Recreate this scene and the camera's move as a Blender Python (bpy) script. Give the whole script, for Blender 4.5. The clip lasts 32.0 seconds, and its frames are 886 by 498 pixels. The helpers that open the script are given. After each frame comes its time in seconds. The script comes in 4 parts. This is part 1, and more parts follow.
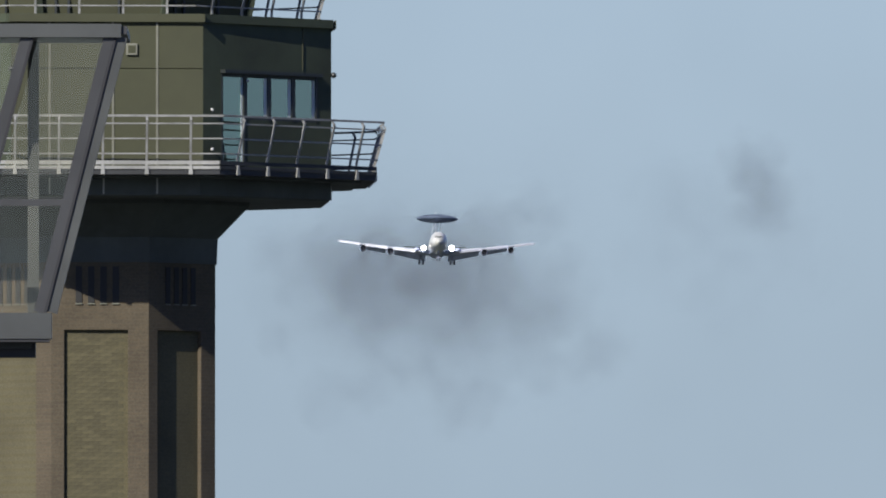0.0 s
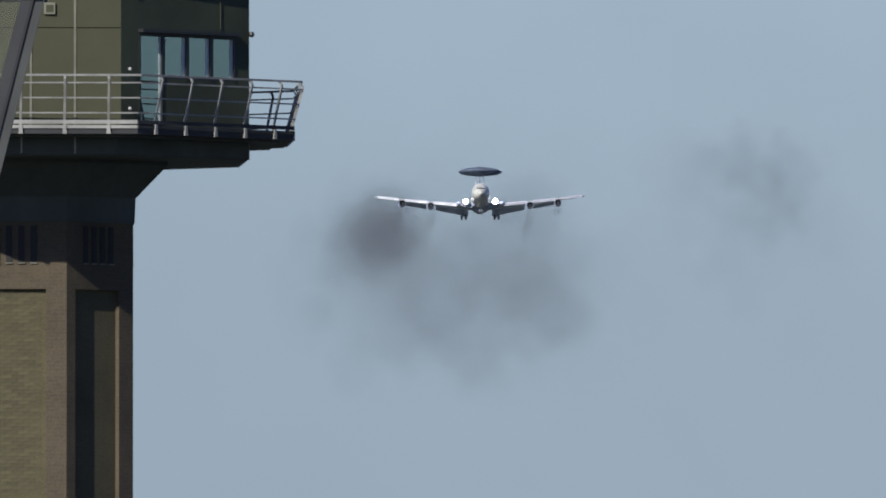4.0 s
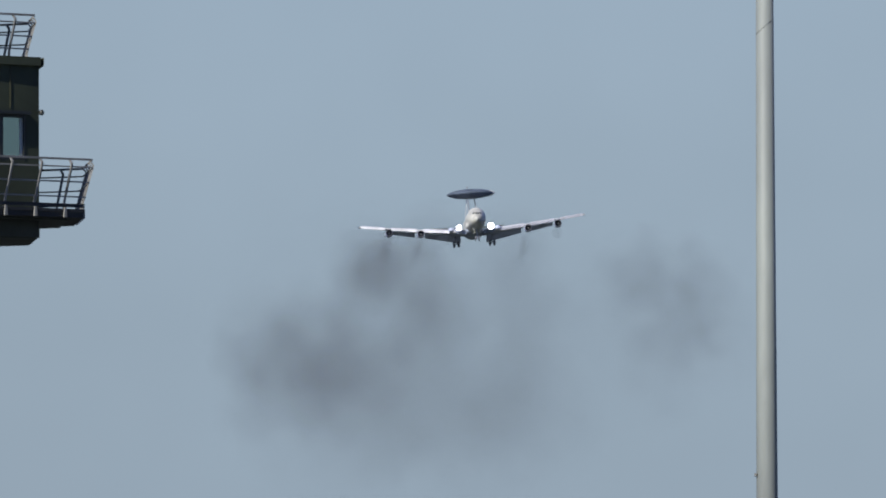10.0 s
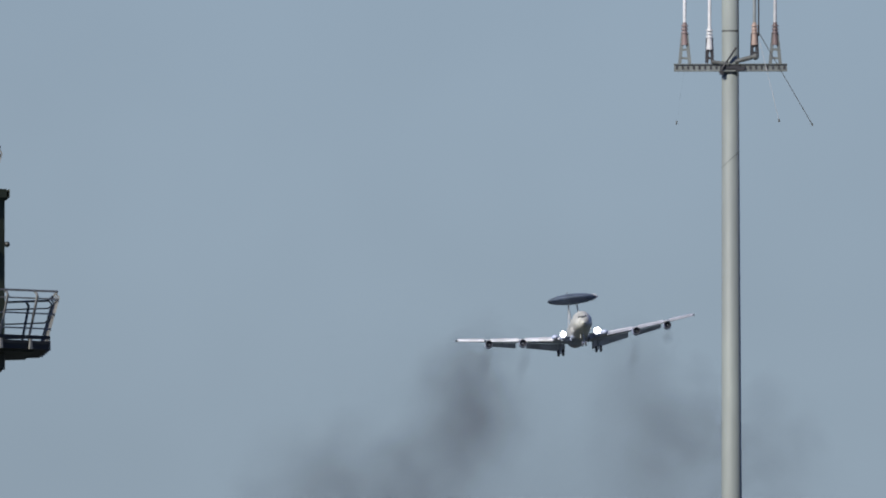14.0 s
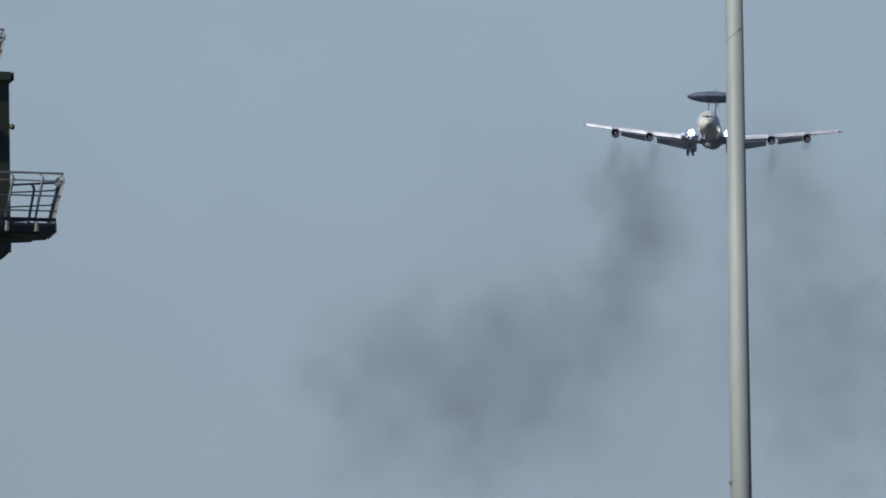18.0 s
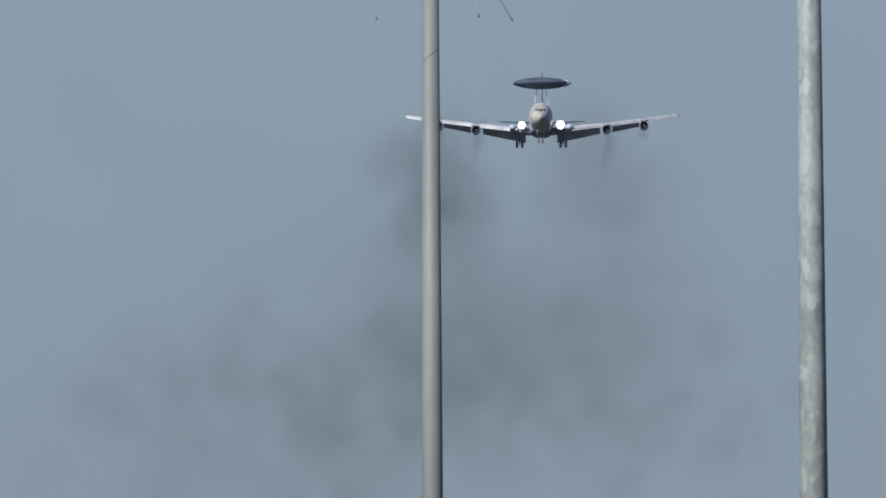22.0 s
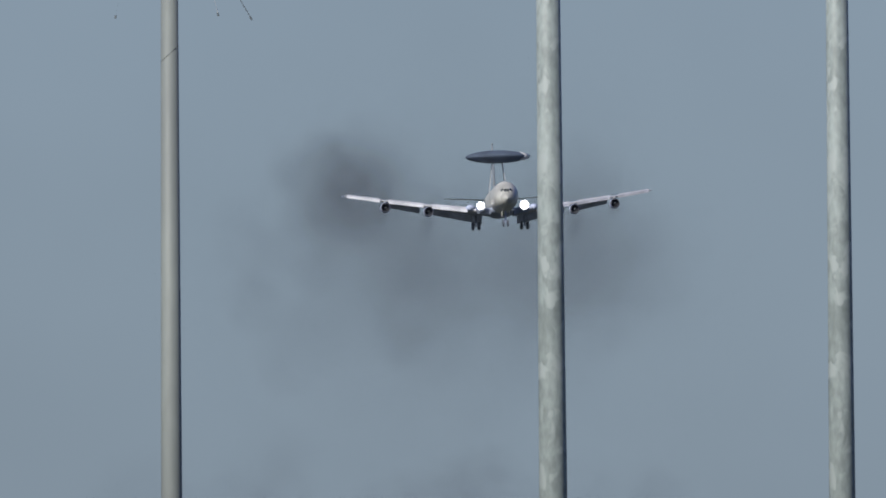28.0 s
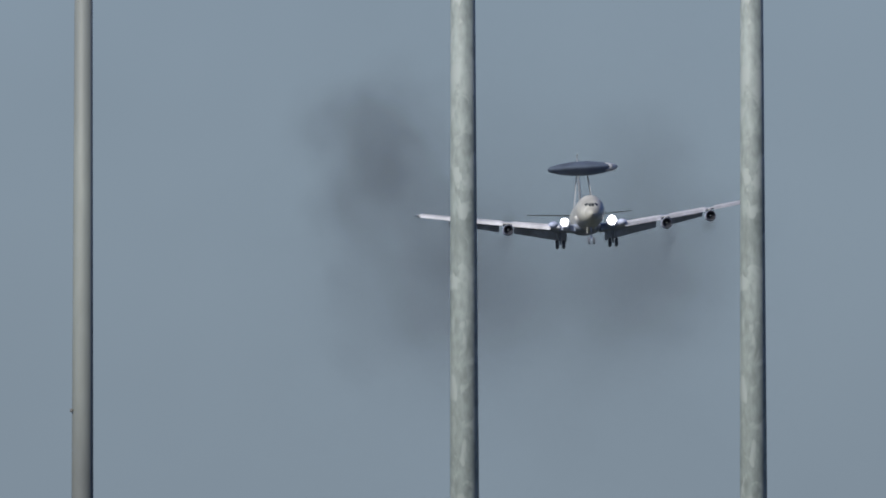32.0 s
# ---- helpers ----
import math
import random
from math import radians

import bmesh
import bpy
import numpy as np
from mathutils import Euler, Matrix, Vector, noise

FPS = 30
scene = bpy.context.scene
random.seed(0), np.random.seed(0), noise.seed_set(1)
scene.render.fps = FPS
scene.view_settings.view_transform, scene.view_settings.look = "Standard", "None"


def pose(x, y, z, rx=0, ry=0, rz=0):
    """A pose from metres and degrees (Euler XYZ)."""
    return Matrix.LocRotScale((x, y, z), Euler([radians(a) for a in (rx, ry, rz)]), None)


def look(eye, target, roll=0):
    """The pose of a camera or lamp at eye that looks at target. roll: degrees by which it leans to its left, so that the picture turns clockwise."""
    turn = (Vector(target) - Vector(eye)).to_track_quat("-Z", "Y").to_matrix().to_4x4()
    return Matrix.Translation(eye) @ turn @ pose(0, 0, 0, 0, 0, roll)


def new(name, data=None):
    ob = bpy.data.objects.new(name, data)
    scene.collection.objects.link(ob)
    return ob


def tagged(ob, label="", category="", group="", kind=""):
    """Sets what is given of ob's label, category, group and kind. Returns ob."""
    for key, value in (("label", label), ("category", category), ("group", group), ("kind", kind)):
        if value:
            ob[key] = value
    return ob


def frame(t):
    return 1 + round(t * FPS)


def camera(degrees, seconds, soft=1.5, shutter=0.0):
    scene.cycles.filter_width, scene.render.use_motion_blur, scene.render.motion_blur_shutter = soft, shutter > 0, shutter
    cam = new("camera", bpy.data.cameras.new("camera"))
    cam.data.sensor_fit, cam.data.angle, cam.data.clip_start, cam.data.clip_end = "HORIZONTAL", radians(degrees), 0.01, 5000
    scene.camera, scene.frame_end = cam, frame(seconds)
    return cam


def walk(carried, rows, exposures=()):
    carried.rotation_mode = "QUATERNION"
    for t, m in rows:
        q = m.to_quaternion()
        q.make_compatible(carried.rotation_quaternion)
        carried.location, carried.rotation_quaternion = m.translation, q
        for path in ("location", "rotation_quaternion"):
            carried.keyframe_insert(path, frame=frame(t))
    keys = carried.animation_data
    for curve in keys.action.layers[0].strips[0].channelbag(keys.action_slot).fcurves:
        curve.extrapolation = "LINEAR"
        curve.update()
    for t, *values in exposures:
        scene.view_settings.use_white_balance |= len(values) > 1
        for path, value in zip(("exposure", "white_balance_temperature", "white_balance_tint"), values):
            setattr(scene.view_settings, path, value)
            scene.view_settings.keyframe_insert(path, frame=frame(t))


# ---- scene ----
cam = camera(2.4435, 32.0, soft=1.9)


# the eye stands 1.7 m over the ground; yaw and pitch follow a hand-held pan
EXPOSURES = ((0.0, 0.39), (1.0, 0.35), (2.0, 0.23), (3.0, 0.21), (6.0, 0.15), (8.0, 0.16), (9.0, 0.21), (10.0, 0.09), (11.0, 0.05), (12.0, 0.10), (13.0, 0.03), (15.0, -0.10), (18.0, -0.02), (20.0, -0.06), (22.0, -0.23), (23.0, -0.24), (24.0, -0.23), (25.0, -0.30), (26.0, -0.28), (29.0, -0.35), (30.0, -0.33), (32.0, -0.39))
walk(cam, [
    (0.0, pose(0, 0, 1.7, 91.8997, 0.000, -0.0039)),
    (0.5, pose(0, 0, 1.7, 91.8643, 0.000, 0.0180)),
    (1.0, pose(0, 0, 1.7, 91.8233, 0.000, 0.0171)),
    (1.5, pose(0, 0, 1.7, 91.8140, 0.000, -0.0904)),
    (2.0, pose(0, 0, 1.7, 91.9212, 0.000, -0.4389)),
    (2.5, pose(0, 0, 1.7, 91.6516, 0.000, -0.2954)),
    (3.0, pose(0, 0, 1.7, 91.7684, 0.000, -0.3189)),
    (3.5, pose(0, 0, 1.7, 91.7874, 0.000, -0.1754)),
    (5.5, pose(0, 0, 1.7, 91.7914, 0.000, -0.5278)),
    (6.0, pose(0, 0, 1.7, 91.8325, 0.000, -0.5137)),
    (6.5, pose(0, 0, 1.7, 91.9002, 0.011, -0.4963)),
    (7.0, pose(0, 0, 1.7, 91.7838, 0.022, -0.4336)),
    (7.5, pose(0, 0, 1.7, 91.7123, 0.032, -0.3909)),
    (8.0, pose(0, 0, 1.7, 91.7669, 0.043, -0.4497)),
    (8.5, pose(0, 0, 1.7, 91.6062, 0.054, -0.4852)),
    (9.0, pose(0, 0, 1.7, 91.8895, 0.065, -0.5424)),
    (9.5, pose(0, 0, 1.7, 91.9528, 0.097, -0.6942)),
    (10.0, pose(0, 0, 1.7, 92.0004, 0.130, -0.8052)),
    (10.5, pose(0, 0, 1.7, 92.0156, 0.162, -0.6263)),
    (11.0, pose(0, 0, 1.7, 92.0436, 0.195, -0.6845)),
    (11.5, pose(0, 0, 1.7, 91.9636, 0.162, -0.4464)),
    (12.0, pose(0, 0, 1.7, 92.0596, 0.130, -0.6586)),
    (12.5, pose(0, 0, 1.7, 92.0924, 0.097, -0.7589)),
    (13.0, pose(0, 0, 1.7, 92.0934, 0.065, -0.8310)),
    (13.5, pose(0, 0, 1.7, 92.2496, 0.043, -0.8941)),
    (14.0, pose(0, 0, 1.7, 92.3659, 0.022, -0.9044)),
    (14.5, pose(0, 0, 1.7, 92.4571, 0.000, -0.9193)),
    (15.0, pose(0, 0, 1.7, 92.3065, -0.065, -0.9822)),
    (15.5, pose(0, 0, 1.7, 91.8340, -0.130, -0.8411)),
    (17.5, pose(0, 0, 1.7, 91.9852, 0.715, -0.8622)),
    (18.0, pose(0, 0, 1.7, 92.0287, 0.682, -0.8635)),
    (18.5, pose(0, 0, 1.7, 92.1410, 0.568, -0.9862)),
    (19.0, pose(0, 0, 1.7, 92.1593, 0.455, -1.1611)),
    (19.5, pose(0, 0, 1.7, 92.1362, 0.357, -1.2183)),
    (20.0, pose(0, 0, 1.7, 92.1422, 0.260, -1.2181)),
    (20.5, pose(0, 0, 1.7, 92.1200, 0.195, -1.2450)),
    (21.0, pose(0, 0, 1.7, 92.0563, 0.130, -1.5894)),
    (21.5, pose(0, 0, 1.7, 92.1896, 0.122, -1.7854)),
    (22.0, pose(0, 0, 1.7, 92.0774, 0.114, -1.7286)),
    (22.5, pose(0, 0, 1.7, 92.2399, 0.106, -1.7146)),
    (23.0, pose(0, 0, 1.7, 92.2301, 0.097, -1.7437)),
    (23.5, pose(0, 0, 1.7, 92.1943, 0.073, -1.8092)),
    (24.0, pose(0, 0, 1.7, 92.1678, 0.049, -1.8988)),
    (24.5, pose(0, 0, 1.7, 92.2728, 0.024, -1.9261)),
    (25.0, pose(0, 0, 1.7, 92.1416, 0.000, -2.0251)),
    (25.5, pose(0, 0, 1.7, 92.1251, -0.049, -2.1348)),
    (26.0, pose(0, 0, 1.7, 92.2540, -0.097, -2.1538)),
    (26.5, pose(0, 0, 1.7, 92.1133, -0.065, -2.2979)),
    (28.5, pose(0, 0, 1.7, 92.0696, 0.227, -2.4247)),
    (29.0, pose(0, 0, 1.7, 92.1356, 0.325, -2.4204)),
    (29.5, pose(0, 0, 1.7, 92.0694, 0.390, -2.5688)),
    (30.0, pose(0, 0, 1.7, 92.0297, 0.357, -2.6731)),
    (30.5, pose(0, 0, 1.7, 92.0112, 0.325, -2.6309)),
    (31.0, pose(0, 0, 1.7, 91.8583, 0.260, -2.6462)),
    (31.5, pose(0, 0, 1.7, 91.7676, 0.065, -2.6266)),
    (32.0, pose(0, 0, 1.7, 91.8250, -0.227, -2.7017)),
], EXPOSURES)


# ---- sky and sun ----
SUN_SIDE, SUN_HEIGHT = 34.0, 32.0  # degrees to the left of straight behind the eye; over the horizon

world = bpy.data.worlds.new("sky")
scene.world = world
world.use_nodes = True
wn = world.node_tree
sky = wn.nodes.new("ShaderNodeTexSky")
sky.sky_type = "NISHITA"
sky.sun_disc = False
sky.sun_elevation = radians(SUN_HEIGHT)
sky.sun_rotation = radians(180 + SUN_SIDE)
sky.air_density, sky.dust_density, sky.ozone_density = 1.0, 1.5, 3.0
hue = wn.nodes.new("ShaderNodeMix")
hue.data_type, hue.blend_type = "RGBA", "MULTIPLY"
hue.inputs[0].default_value = 1.0
hue.inputs[7].default_value = (0.9, 1.0, 1.35, 1)  # the blue of a hazy spring sky
haze = wn.nodes.new("ShaderNodeMix")
haze.data_type = "RGBA"
haze.inputs[7].default_value = (3.35, 4.32, 5.32, 1)
# the haze lies low: it thins out towards the zenith, and is a little uneven
sky_co, sky_up, thin, patch, uneven = (wn.nodes.new("ShaderNode" + k) for k in ("TexCoord", "SeparateXYZ", "MapRange", "TexNoise", "MapRange"))
thin.interpolation_type = "SMOOTHSTEP"
thin.inputs["From Min"].default_value, thin.inputs["From Max"].default_value = 0.05, 0.32
thin.inputs["To Min"].default_value, thin.inputs["To Max"].default_value = 0.75, 0.0
patch.inputs["Scale"].default_value, patch.inputs["Detail"].default_value = 55, 3
uneven.inputs["From Min"].default_value, uneven.inputs["From Max"].default_value = 0.3, 0.7
uneven.inputs["To Min"].default_value, uneven.inputs["To Max"].default_value = 0.965, 1.035
cloudy = wn.nodes.new("ShaderNodeVectorMath")
cloudy.operation = "SCALE"
# deeper blue high up
deep, height = wn.nodes.new("ShaderNodeMix"), wn.nodes.new("ShaderNodeMapRange")
deep.data_type, deep.blend_type = "RGBA", "MULTIPLY"
deep.inputs[7].default_value = (0.25, 0.37, 0.66, 1)
height.interpolation_type = "SMOOTHSTEP"
height.inputs["From Min"].default_value, height.inputs["From Max"].default_value = 0.06, 0.3
wn.links.new(sky_up.outputs[2], height.inputs[0])
wn.links.new(height.outputs[0], deep.inputs[0])
wn.links.new(sky_co.outputs["Generated"], sky_up.inputs[0])
wn.links.new(sky_up.outputs[2], thin.inputs[0])
wn.links.new(thin.outputs[0], haze.inputs[0])
wn.links.new(sky_co.outputs["Generated"], patch.inputs["Vector"])
wn.links.new(patch.outputs[0], uneven.inputs[0])
wn.links.new(uneven.outputs[0], cloudy.inputs["Scale"])
wn.links.new(sky.outputs[0], hue.inputs[6])
wn.links.new(hue.outputs[2], haze.inputs[6])
wn.links.new(haze.outputs[2], deep.inputs[6])
wn.links.new(deep.outputs[2], cloudy.inputs[0])
wn.links.new(cloudy.outputs[0], wn.nodes["Background"].inputs[0])
wn.nodes["Background"].inputs[1].default_value = 0.0865

sun = new("sun", bpy.data.lights.new("sun", "SUN"))
sun.data.energy, sun.data.angle, sun.data.color = 5.0, radians(0.5), (1.0, 0.955, 0.88)
sun.matrix_world = look((-200 * math.sin(radians(SUN_SIDE)), -200 * math.cos(radians(SUN_SIDE)), 200 * math.tan(radians(SUN_HEIGHT))), (0, 0, 0))


scene.cycles.transparent_max_bounces = 256  # many thin puffs one behind another


# ---- materials ----
def material(name, color, rough=0.6, metal=0.0, grain=8.0, spread=0.12, stain=0.7, bump=0.1, stretch=(1, 1, 1), dirt=None, piece=0.0):
    """A surface with fine grain and large stains; piece: how far its separate pieces differ."""
    m = bpy.data.materials.new(name)
    m.use_nodes = True
    nt, n = m.node_tree, m.node_tree.nodes
    b = n["Principled BSDF"]
    b.inputs["Roughness"].default_value, b.inputs["Metallic"].default_value = rough, metal
    co = n.new("ShaderNodeTexCoord")
    mp = n.new("ShaderNodeMapping")
    mp.inputs["Scale"].default_value = stretch
    nt.links.new(co.outputs["Object"], mp.inputs[0])
    fine, wide = n.new("ShaderNodeTexNoise"), n.new("ShaderNodeTexNoise")
    fine.inputs["Scale"].default_value, fine.inputs["Detail"].default_value = grain, 5
    wide.inputs["Scale"].default_value, wide.inputs["Detail"].default_value = stain, 4
    for t in (fine, wide):
        nt.links.new(mp.outputs[0], t.inputs["Vector"])
    dark = dirt or tuple(c * 0.62 for c in color)
    ramp = n.new("ShaderNodeValToRGB")
    ramp.color_ramp.elements[0].position, ramp.color_ramp.elements[1].position = 0.32, 0.62
    ramp.color_ramp.elements[0].color, ramp.color_ramp.elements[1].color = (*dark, 1), (*color, 1)
    nt.links.new(wide.outputs[0], ramp.inputs[0])
    hsv = n.new("ShaderNodeHueSaturation")
    val = n.new("ShaderNodeMapRange")
    val.inputs["To Min"].default_value, val.inputs["To Max"].default_value = 1 - spread, 1 + spread
    val.inputs["From Min"].default_value, val.inputs["From Max"].default_value = 0.3, 0.7
    nt.links.new(fine.outputs[0], val.inputs[0])
    out = val.outputs[0]
    if piece:
        info, mul, rng = n.new("ShaderNodeObjectInfo"), n.new("ShaderNodeMath"), n.new("ShaderNodeMapRange")
        rng.inputs["To Min"].default_value, rng.inputs["To Max"].default_value = 1 - piece, 1 + piece
        nt.links.new(info.outputs["Random"], rng.inputs[0])
        mul.operation = "MULTIPLY"
        nt.links.new(out, mul.inputs[0])
        nt.links.new(rng.outputs[0], mul.inputs[1])
        out = mul.outputs[0]
    nt.links.new(out, hsv.inputs["Value"])
    nt.links.new(ramp.outputs[0], hsv.inputs["Color"])
    nt.links.new(hsv.outputs[0], b.inputs["Base Color"])
    if bump:
        bp = n.new("ShaderNodeBump")
        bp.inputs["Strength"].default_value, bp.inputs["Distance"].default_value = bump, 0.02
        nt.links.new(fine.outputs[0], bp.inputs["Height"])
        nt.links.new(bp.outputs[0], b.inputs["Normal"])
    return m


def blotches(m, pale, scale, stretch, low, high):
    """Pale spangled patches over a surface."""
    nt, n = m.node_tree, m.node_tree.nodes
    co, mp, spots, edge, mix = n.new("ShaderNodeTexCoord"), n.new("ShaderNodeMapping"), n.new("ShaderNodeTexNoise"), n.new("ShaderNodeMapRange"), n.new("ShaderNodeMix")
    mp.inputs["Scale"].default_value = stretch
    spots.inputs["Scale"].default_value, spots.inputs["Detail"].default_value, spots.inputs["Distortion"].default_value = scale, 2.5, 0.6
    edge.inputs["From Min"].default_value, edge.inputs["From Max"].default_value = low, high
    mix.data_type = "RGBA"
    mix.inputs[7].default_value = (*pale, 1)
    hsv = next(x for x in n if x.type == "HUE_SAT")
    nt.links.new(co.outputs["Object"], mp.inputs[0])
    nt.links.new(mp.outputs[0], spots.inputs["Vector"])
    nt.links.new(spots.outputs[0], edge.inputs[0])
    nt.links.new(edge.outputs[0], mix.inputs[0])
    nt.links.new(hsv.outputs[0], mix.inputs[6])
    nt.links.new(mix.outputs[2], n["Principled BSDF"].inputs["Base Color"])


def masonry(name, one, two, joint, size=(0.24, 0.075)):
    """Brickwork on upright walls of any heading: bricks along the wall, courses along z."""
    m = material(name, one, 0.9, grain=30, spread=0.2, stain=0.9)
    nt, n = m.node_tree, m.node_tree.nodes
    co = n.new("ShaderNodeTexCoord")
    sep, add, com = n.new("ShaderNodeSeparateXYZ"), n.new("ShaderNodeMath"), n.new("ShaderNodeCombineXYZ")
    add.operation = "ADD"
    nt.links.new(co.outputs["Object"], sep.inputs[0])
    nt.links.new(sep.outputs[0], add.inputs[0])
    nt.links.new(sep.outputs[1], add.inputs[1])
    nt.links.new(add.outputs[0], com.inputs[0])
    nt.links.new(sep.outputs[2], com.inputs[1])
    br = n.new("ShaderNodeTexBrick")
    br.inputs["Color1"].default_value, br.inputs["Color2"].default_value, br.inputs["Mortar"].default_value = (*one, 1), (*two, 1), (*joint, 1)
    br.inputs["Scale"].default_value = 1.0
    br.inputs["Brick Width"].default_value, br.inputs["Row Height"].default_value, br.inputs["Mortar Size"].default_value = size[0], size[1], 0.008
    nt.links.new(com.outputs[0], br.inputs["Vector"])
    hsv = next(x for x in n if x.type == "HUE_SAT")
    mix = n.new("ShaderNodeMix")
    mix.data_type, mix.blend_type = "RGBA", "MULTIPLY"
    mix.inputs[0].default_value = 0.55
    nt.links.new(br.outputs[0], mix.inputs[6])
    ramp = next(x for x in n if x.type == "VALTORGB")
    ramp.color_ramp.elements[0].color, ramp.color_ramp.elements[1].color = (0.55, 0.53, 0.5, 1), (1, 1, 1, 1)
    nt.links.new(ramp.outputs[0], mix.inputs[7])
    nt.links.new(mix.outputs[2], hsv.inputs["Color"])
    return m


def glass(name, tint, clear, rough=0.02, coat=0.0):
    """A pane that lets most light through and mirrors the rest."""
    m = bpy.data.materials.new(name)
    m.use_nodes = True
    nt, n = m.node_tree, m.node_tree.nodes
    n.remove(n["Principled BSDF"])
    tr, gl, mix, fr = n.new("ShaderNodeBsdfTransparent"), n.new("ShaderNodeBsdfGlossy"), n.new("ShaderNodeMixShader"), n.new("ShaderNodeFresnel")
    tr.inputs[0].default_value = (*[c * clear for c in tint], 1)
    gl.inputs["Roughness"].default_value = rough
    fr.inputs["IOR"].default_value = 1.35
    both = n.new("ShaderNodeMath")
    both.operation, both.inputs[1].default_value = "ADD", coat
    nt.links.new(fr.outputs[0], both.inputs[0])
    nt.links.new(both.outputs[0], mix.inputs[0])
    nt.links.new(tr.outputs[0], mix.inputs[1])
    gl.inputs[0].default_value = (*tint, 1)
    nt.links.new(gl.outputs[0], mix.inputs[2])
    nt.links.new(mix.outputs[0], n["Material Output"].inputs[0])
    return m


def glow(name, color, strength):
    m = bpy.data.materials.new(name)
    m.use_nodes = True
    b = m.node_tree.nodes["Principled BSDF"]
    b.inputs["Base Color"].default_value = (0.8, 0.8, 0.8, 1)
    b.inputs["Emission Color"].default_value = (*color, 1)
    b.inputs["Emission Strength"].default_value = strength
    return m


def soot(name, density, lump):
    """Thin smoke: densest along the middle of a puff, torn by two sizes of swirl, nothing at its rim."""
    m = bpy.data.materials.new(name)
    m.use_nodes = True
    nt, n = m.node_tree, m.node_tree.nodes
    n.remove(n["Principled BSDF"])
    tr, di, mix = n.new("ShaderNodeBsdfTransparent"), n.new("ShaderNodeBsdfDiffuse"), n.new("ShaderNodeMixShader")
    di.inputs[0].default_value = (0.067, 0.075, 0.091, 1)
    co, info = n.new("ShaderNodeTexCoord"), n.new("ShaderNodeObjectInfo")
    mid = n.new("ShaderNodeVectorMath")
    mid.operation = "MULTIPLY_ADD"
    mid.inputs[1].default_value, mid.inputs[2].default_value = (2, 0, 2), (-1, 0, -1)
    nt.links.new(co.outputs["Generated"], mid.inputs[0])
    off = n.new("ShaderNodeVectorMath")
    off.operation = "MULTIPLY_ADD"
    off.inputs[1].default_value = (37, 53, 71)
    nt.links.new(info.outputs["Random"], off.inputs[0])
    nt.links.new(mid.outputs[0], off.inputs[2])
    swirl, lumps = n.new("ShaderNodeTexNoise"), n.new("ShaderNodeTexNoise")
    swirl.inputs["Scale"].default_value, swirl.inputs["Detail"].default_value = 1.3, 3
    lumps.inputs["Scale"].default_value, lumps.inputs["Detail"].default_value = lump, 4
    for t in (swirl, lumps):
        nt.links.new(off.outputs[0], t.inputs["Vector"])
    # the rim wanders with the swirl
    bend = n.new("ShaderNodeVectorMath")
    bend.operation = "MULTIPLY_ADD"
    bend.inputs[1].default_value = (0.9, 0, 0.9)
    shift = n.new("ShaderNodeVectorMath")
    shift.operation = "SUBTRACT"
    shift.inputs[1].default_value = (0.5, 0.5, 0.5)
    nt.links.new(swirl.outputs["Color"], shift.inputs[0])
    nt.links.new(shift.outputs[0], bend.inputs[0])
    nt.links.new(mid.outputs[0], bend.inputs[2])
    lens = n.new("ShaderNodeVectorMath")
    lens.operation = "LENGTH"
    nt.links.new(bend.outputs[0], lens.inputs[0])
    rim = n.new("ShaderNodeVectorMath")
    rim.operation = "LENGTH"
    nt.links.new(mid.outputs[0], rim.inputs[0])

    def fade(source, a, b):
        r = n.new("ShaderNodeMapRange")
        r.interpolation_type = "SMOOTHERSTEP"
        r.inputs["From Min"].default_value, r.inputs["From Max"].default_value = a, b
        r.inputs["To Min"].default_value, r.inputs["To Max"].default_value = 1, 0
        nt.links.new(source, r.inputs[0])
        return r.outputs[0]

    lump_range = n.new("ShaderNodeMapRange")
    lump_range.inputs["From Min"].default_value, lump_range.inputs["From Max"].default_value = 0.3, 0.7
    lump_range.inputs["To Min"].default_value, lump_range.inputs["To Max"].default_value = 0.6, 1.25
    nt.links.new(lumps.outputs[0], lump_range.inputs[0])
    level = None
    for s in (fade(lens.outputs["Value"], 0.0, 0.95), fade(rim.outputs["Value"], 0.55, 0.99), lump_range.outputs[0]):
        mul = n.new("ShaderNodeMath")
        mul.operation = "MULTIPLY"
        mul.inputs[1].default_value = density
        nt.links.new(s, mul.inputs[0])
        if level:
            nt.links.new(level, mul.inputs[1])
        level = mul.outputs[0]
    nt.links.new(level, mix.inputs[0])
    nt.links.new(tr.outputs[0], mix.inputs[1])
    nt.links.new(di.outputs[0], mix.inputs[2])
    nt.links.new(mix.outputs[0], n["Material Output"].inputs[0])
    return m


OLIVE = material("olive_cladding", (0.0445, 0.0465, 0.0225), 0.85, grain=3, spread=0.06, stain=0.5, bump=0.03, dirt=(0.041, 0.043, 0.021))
JOINT = material("joint_strip", (0.152, 0.152, 0.114), 0.6)
# the olive again, darkened to paint shade on the flanks
DARK_OLIVE = material("dark_shaded_olive", (0.044, 0.056, 0.031), 0.85, grain=4, spread=0.08, stain=0.6, bump=0.03)
DECK = material("dark_deck_paint", (0.025, 0.027, 0.028), 0.7, grain=6, stain=0.8)
GALV = material("galvanised_rail", (0.228, 0.228, 0.213), 0.5, 0.0, grain=14, spread=0.12, stain=2)
BRICK = masonry("brown_brick", (0.07, 0.055, 0.034), (0.082, 0.064, 0.038), (0.08, 0.068, 0.045))
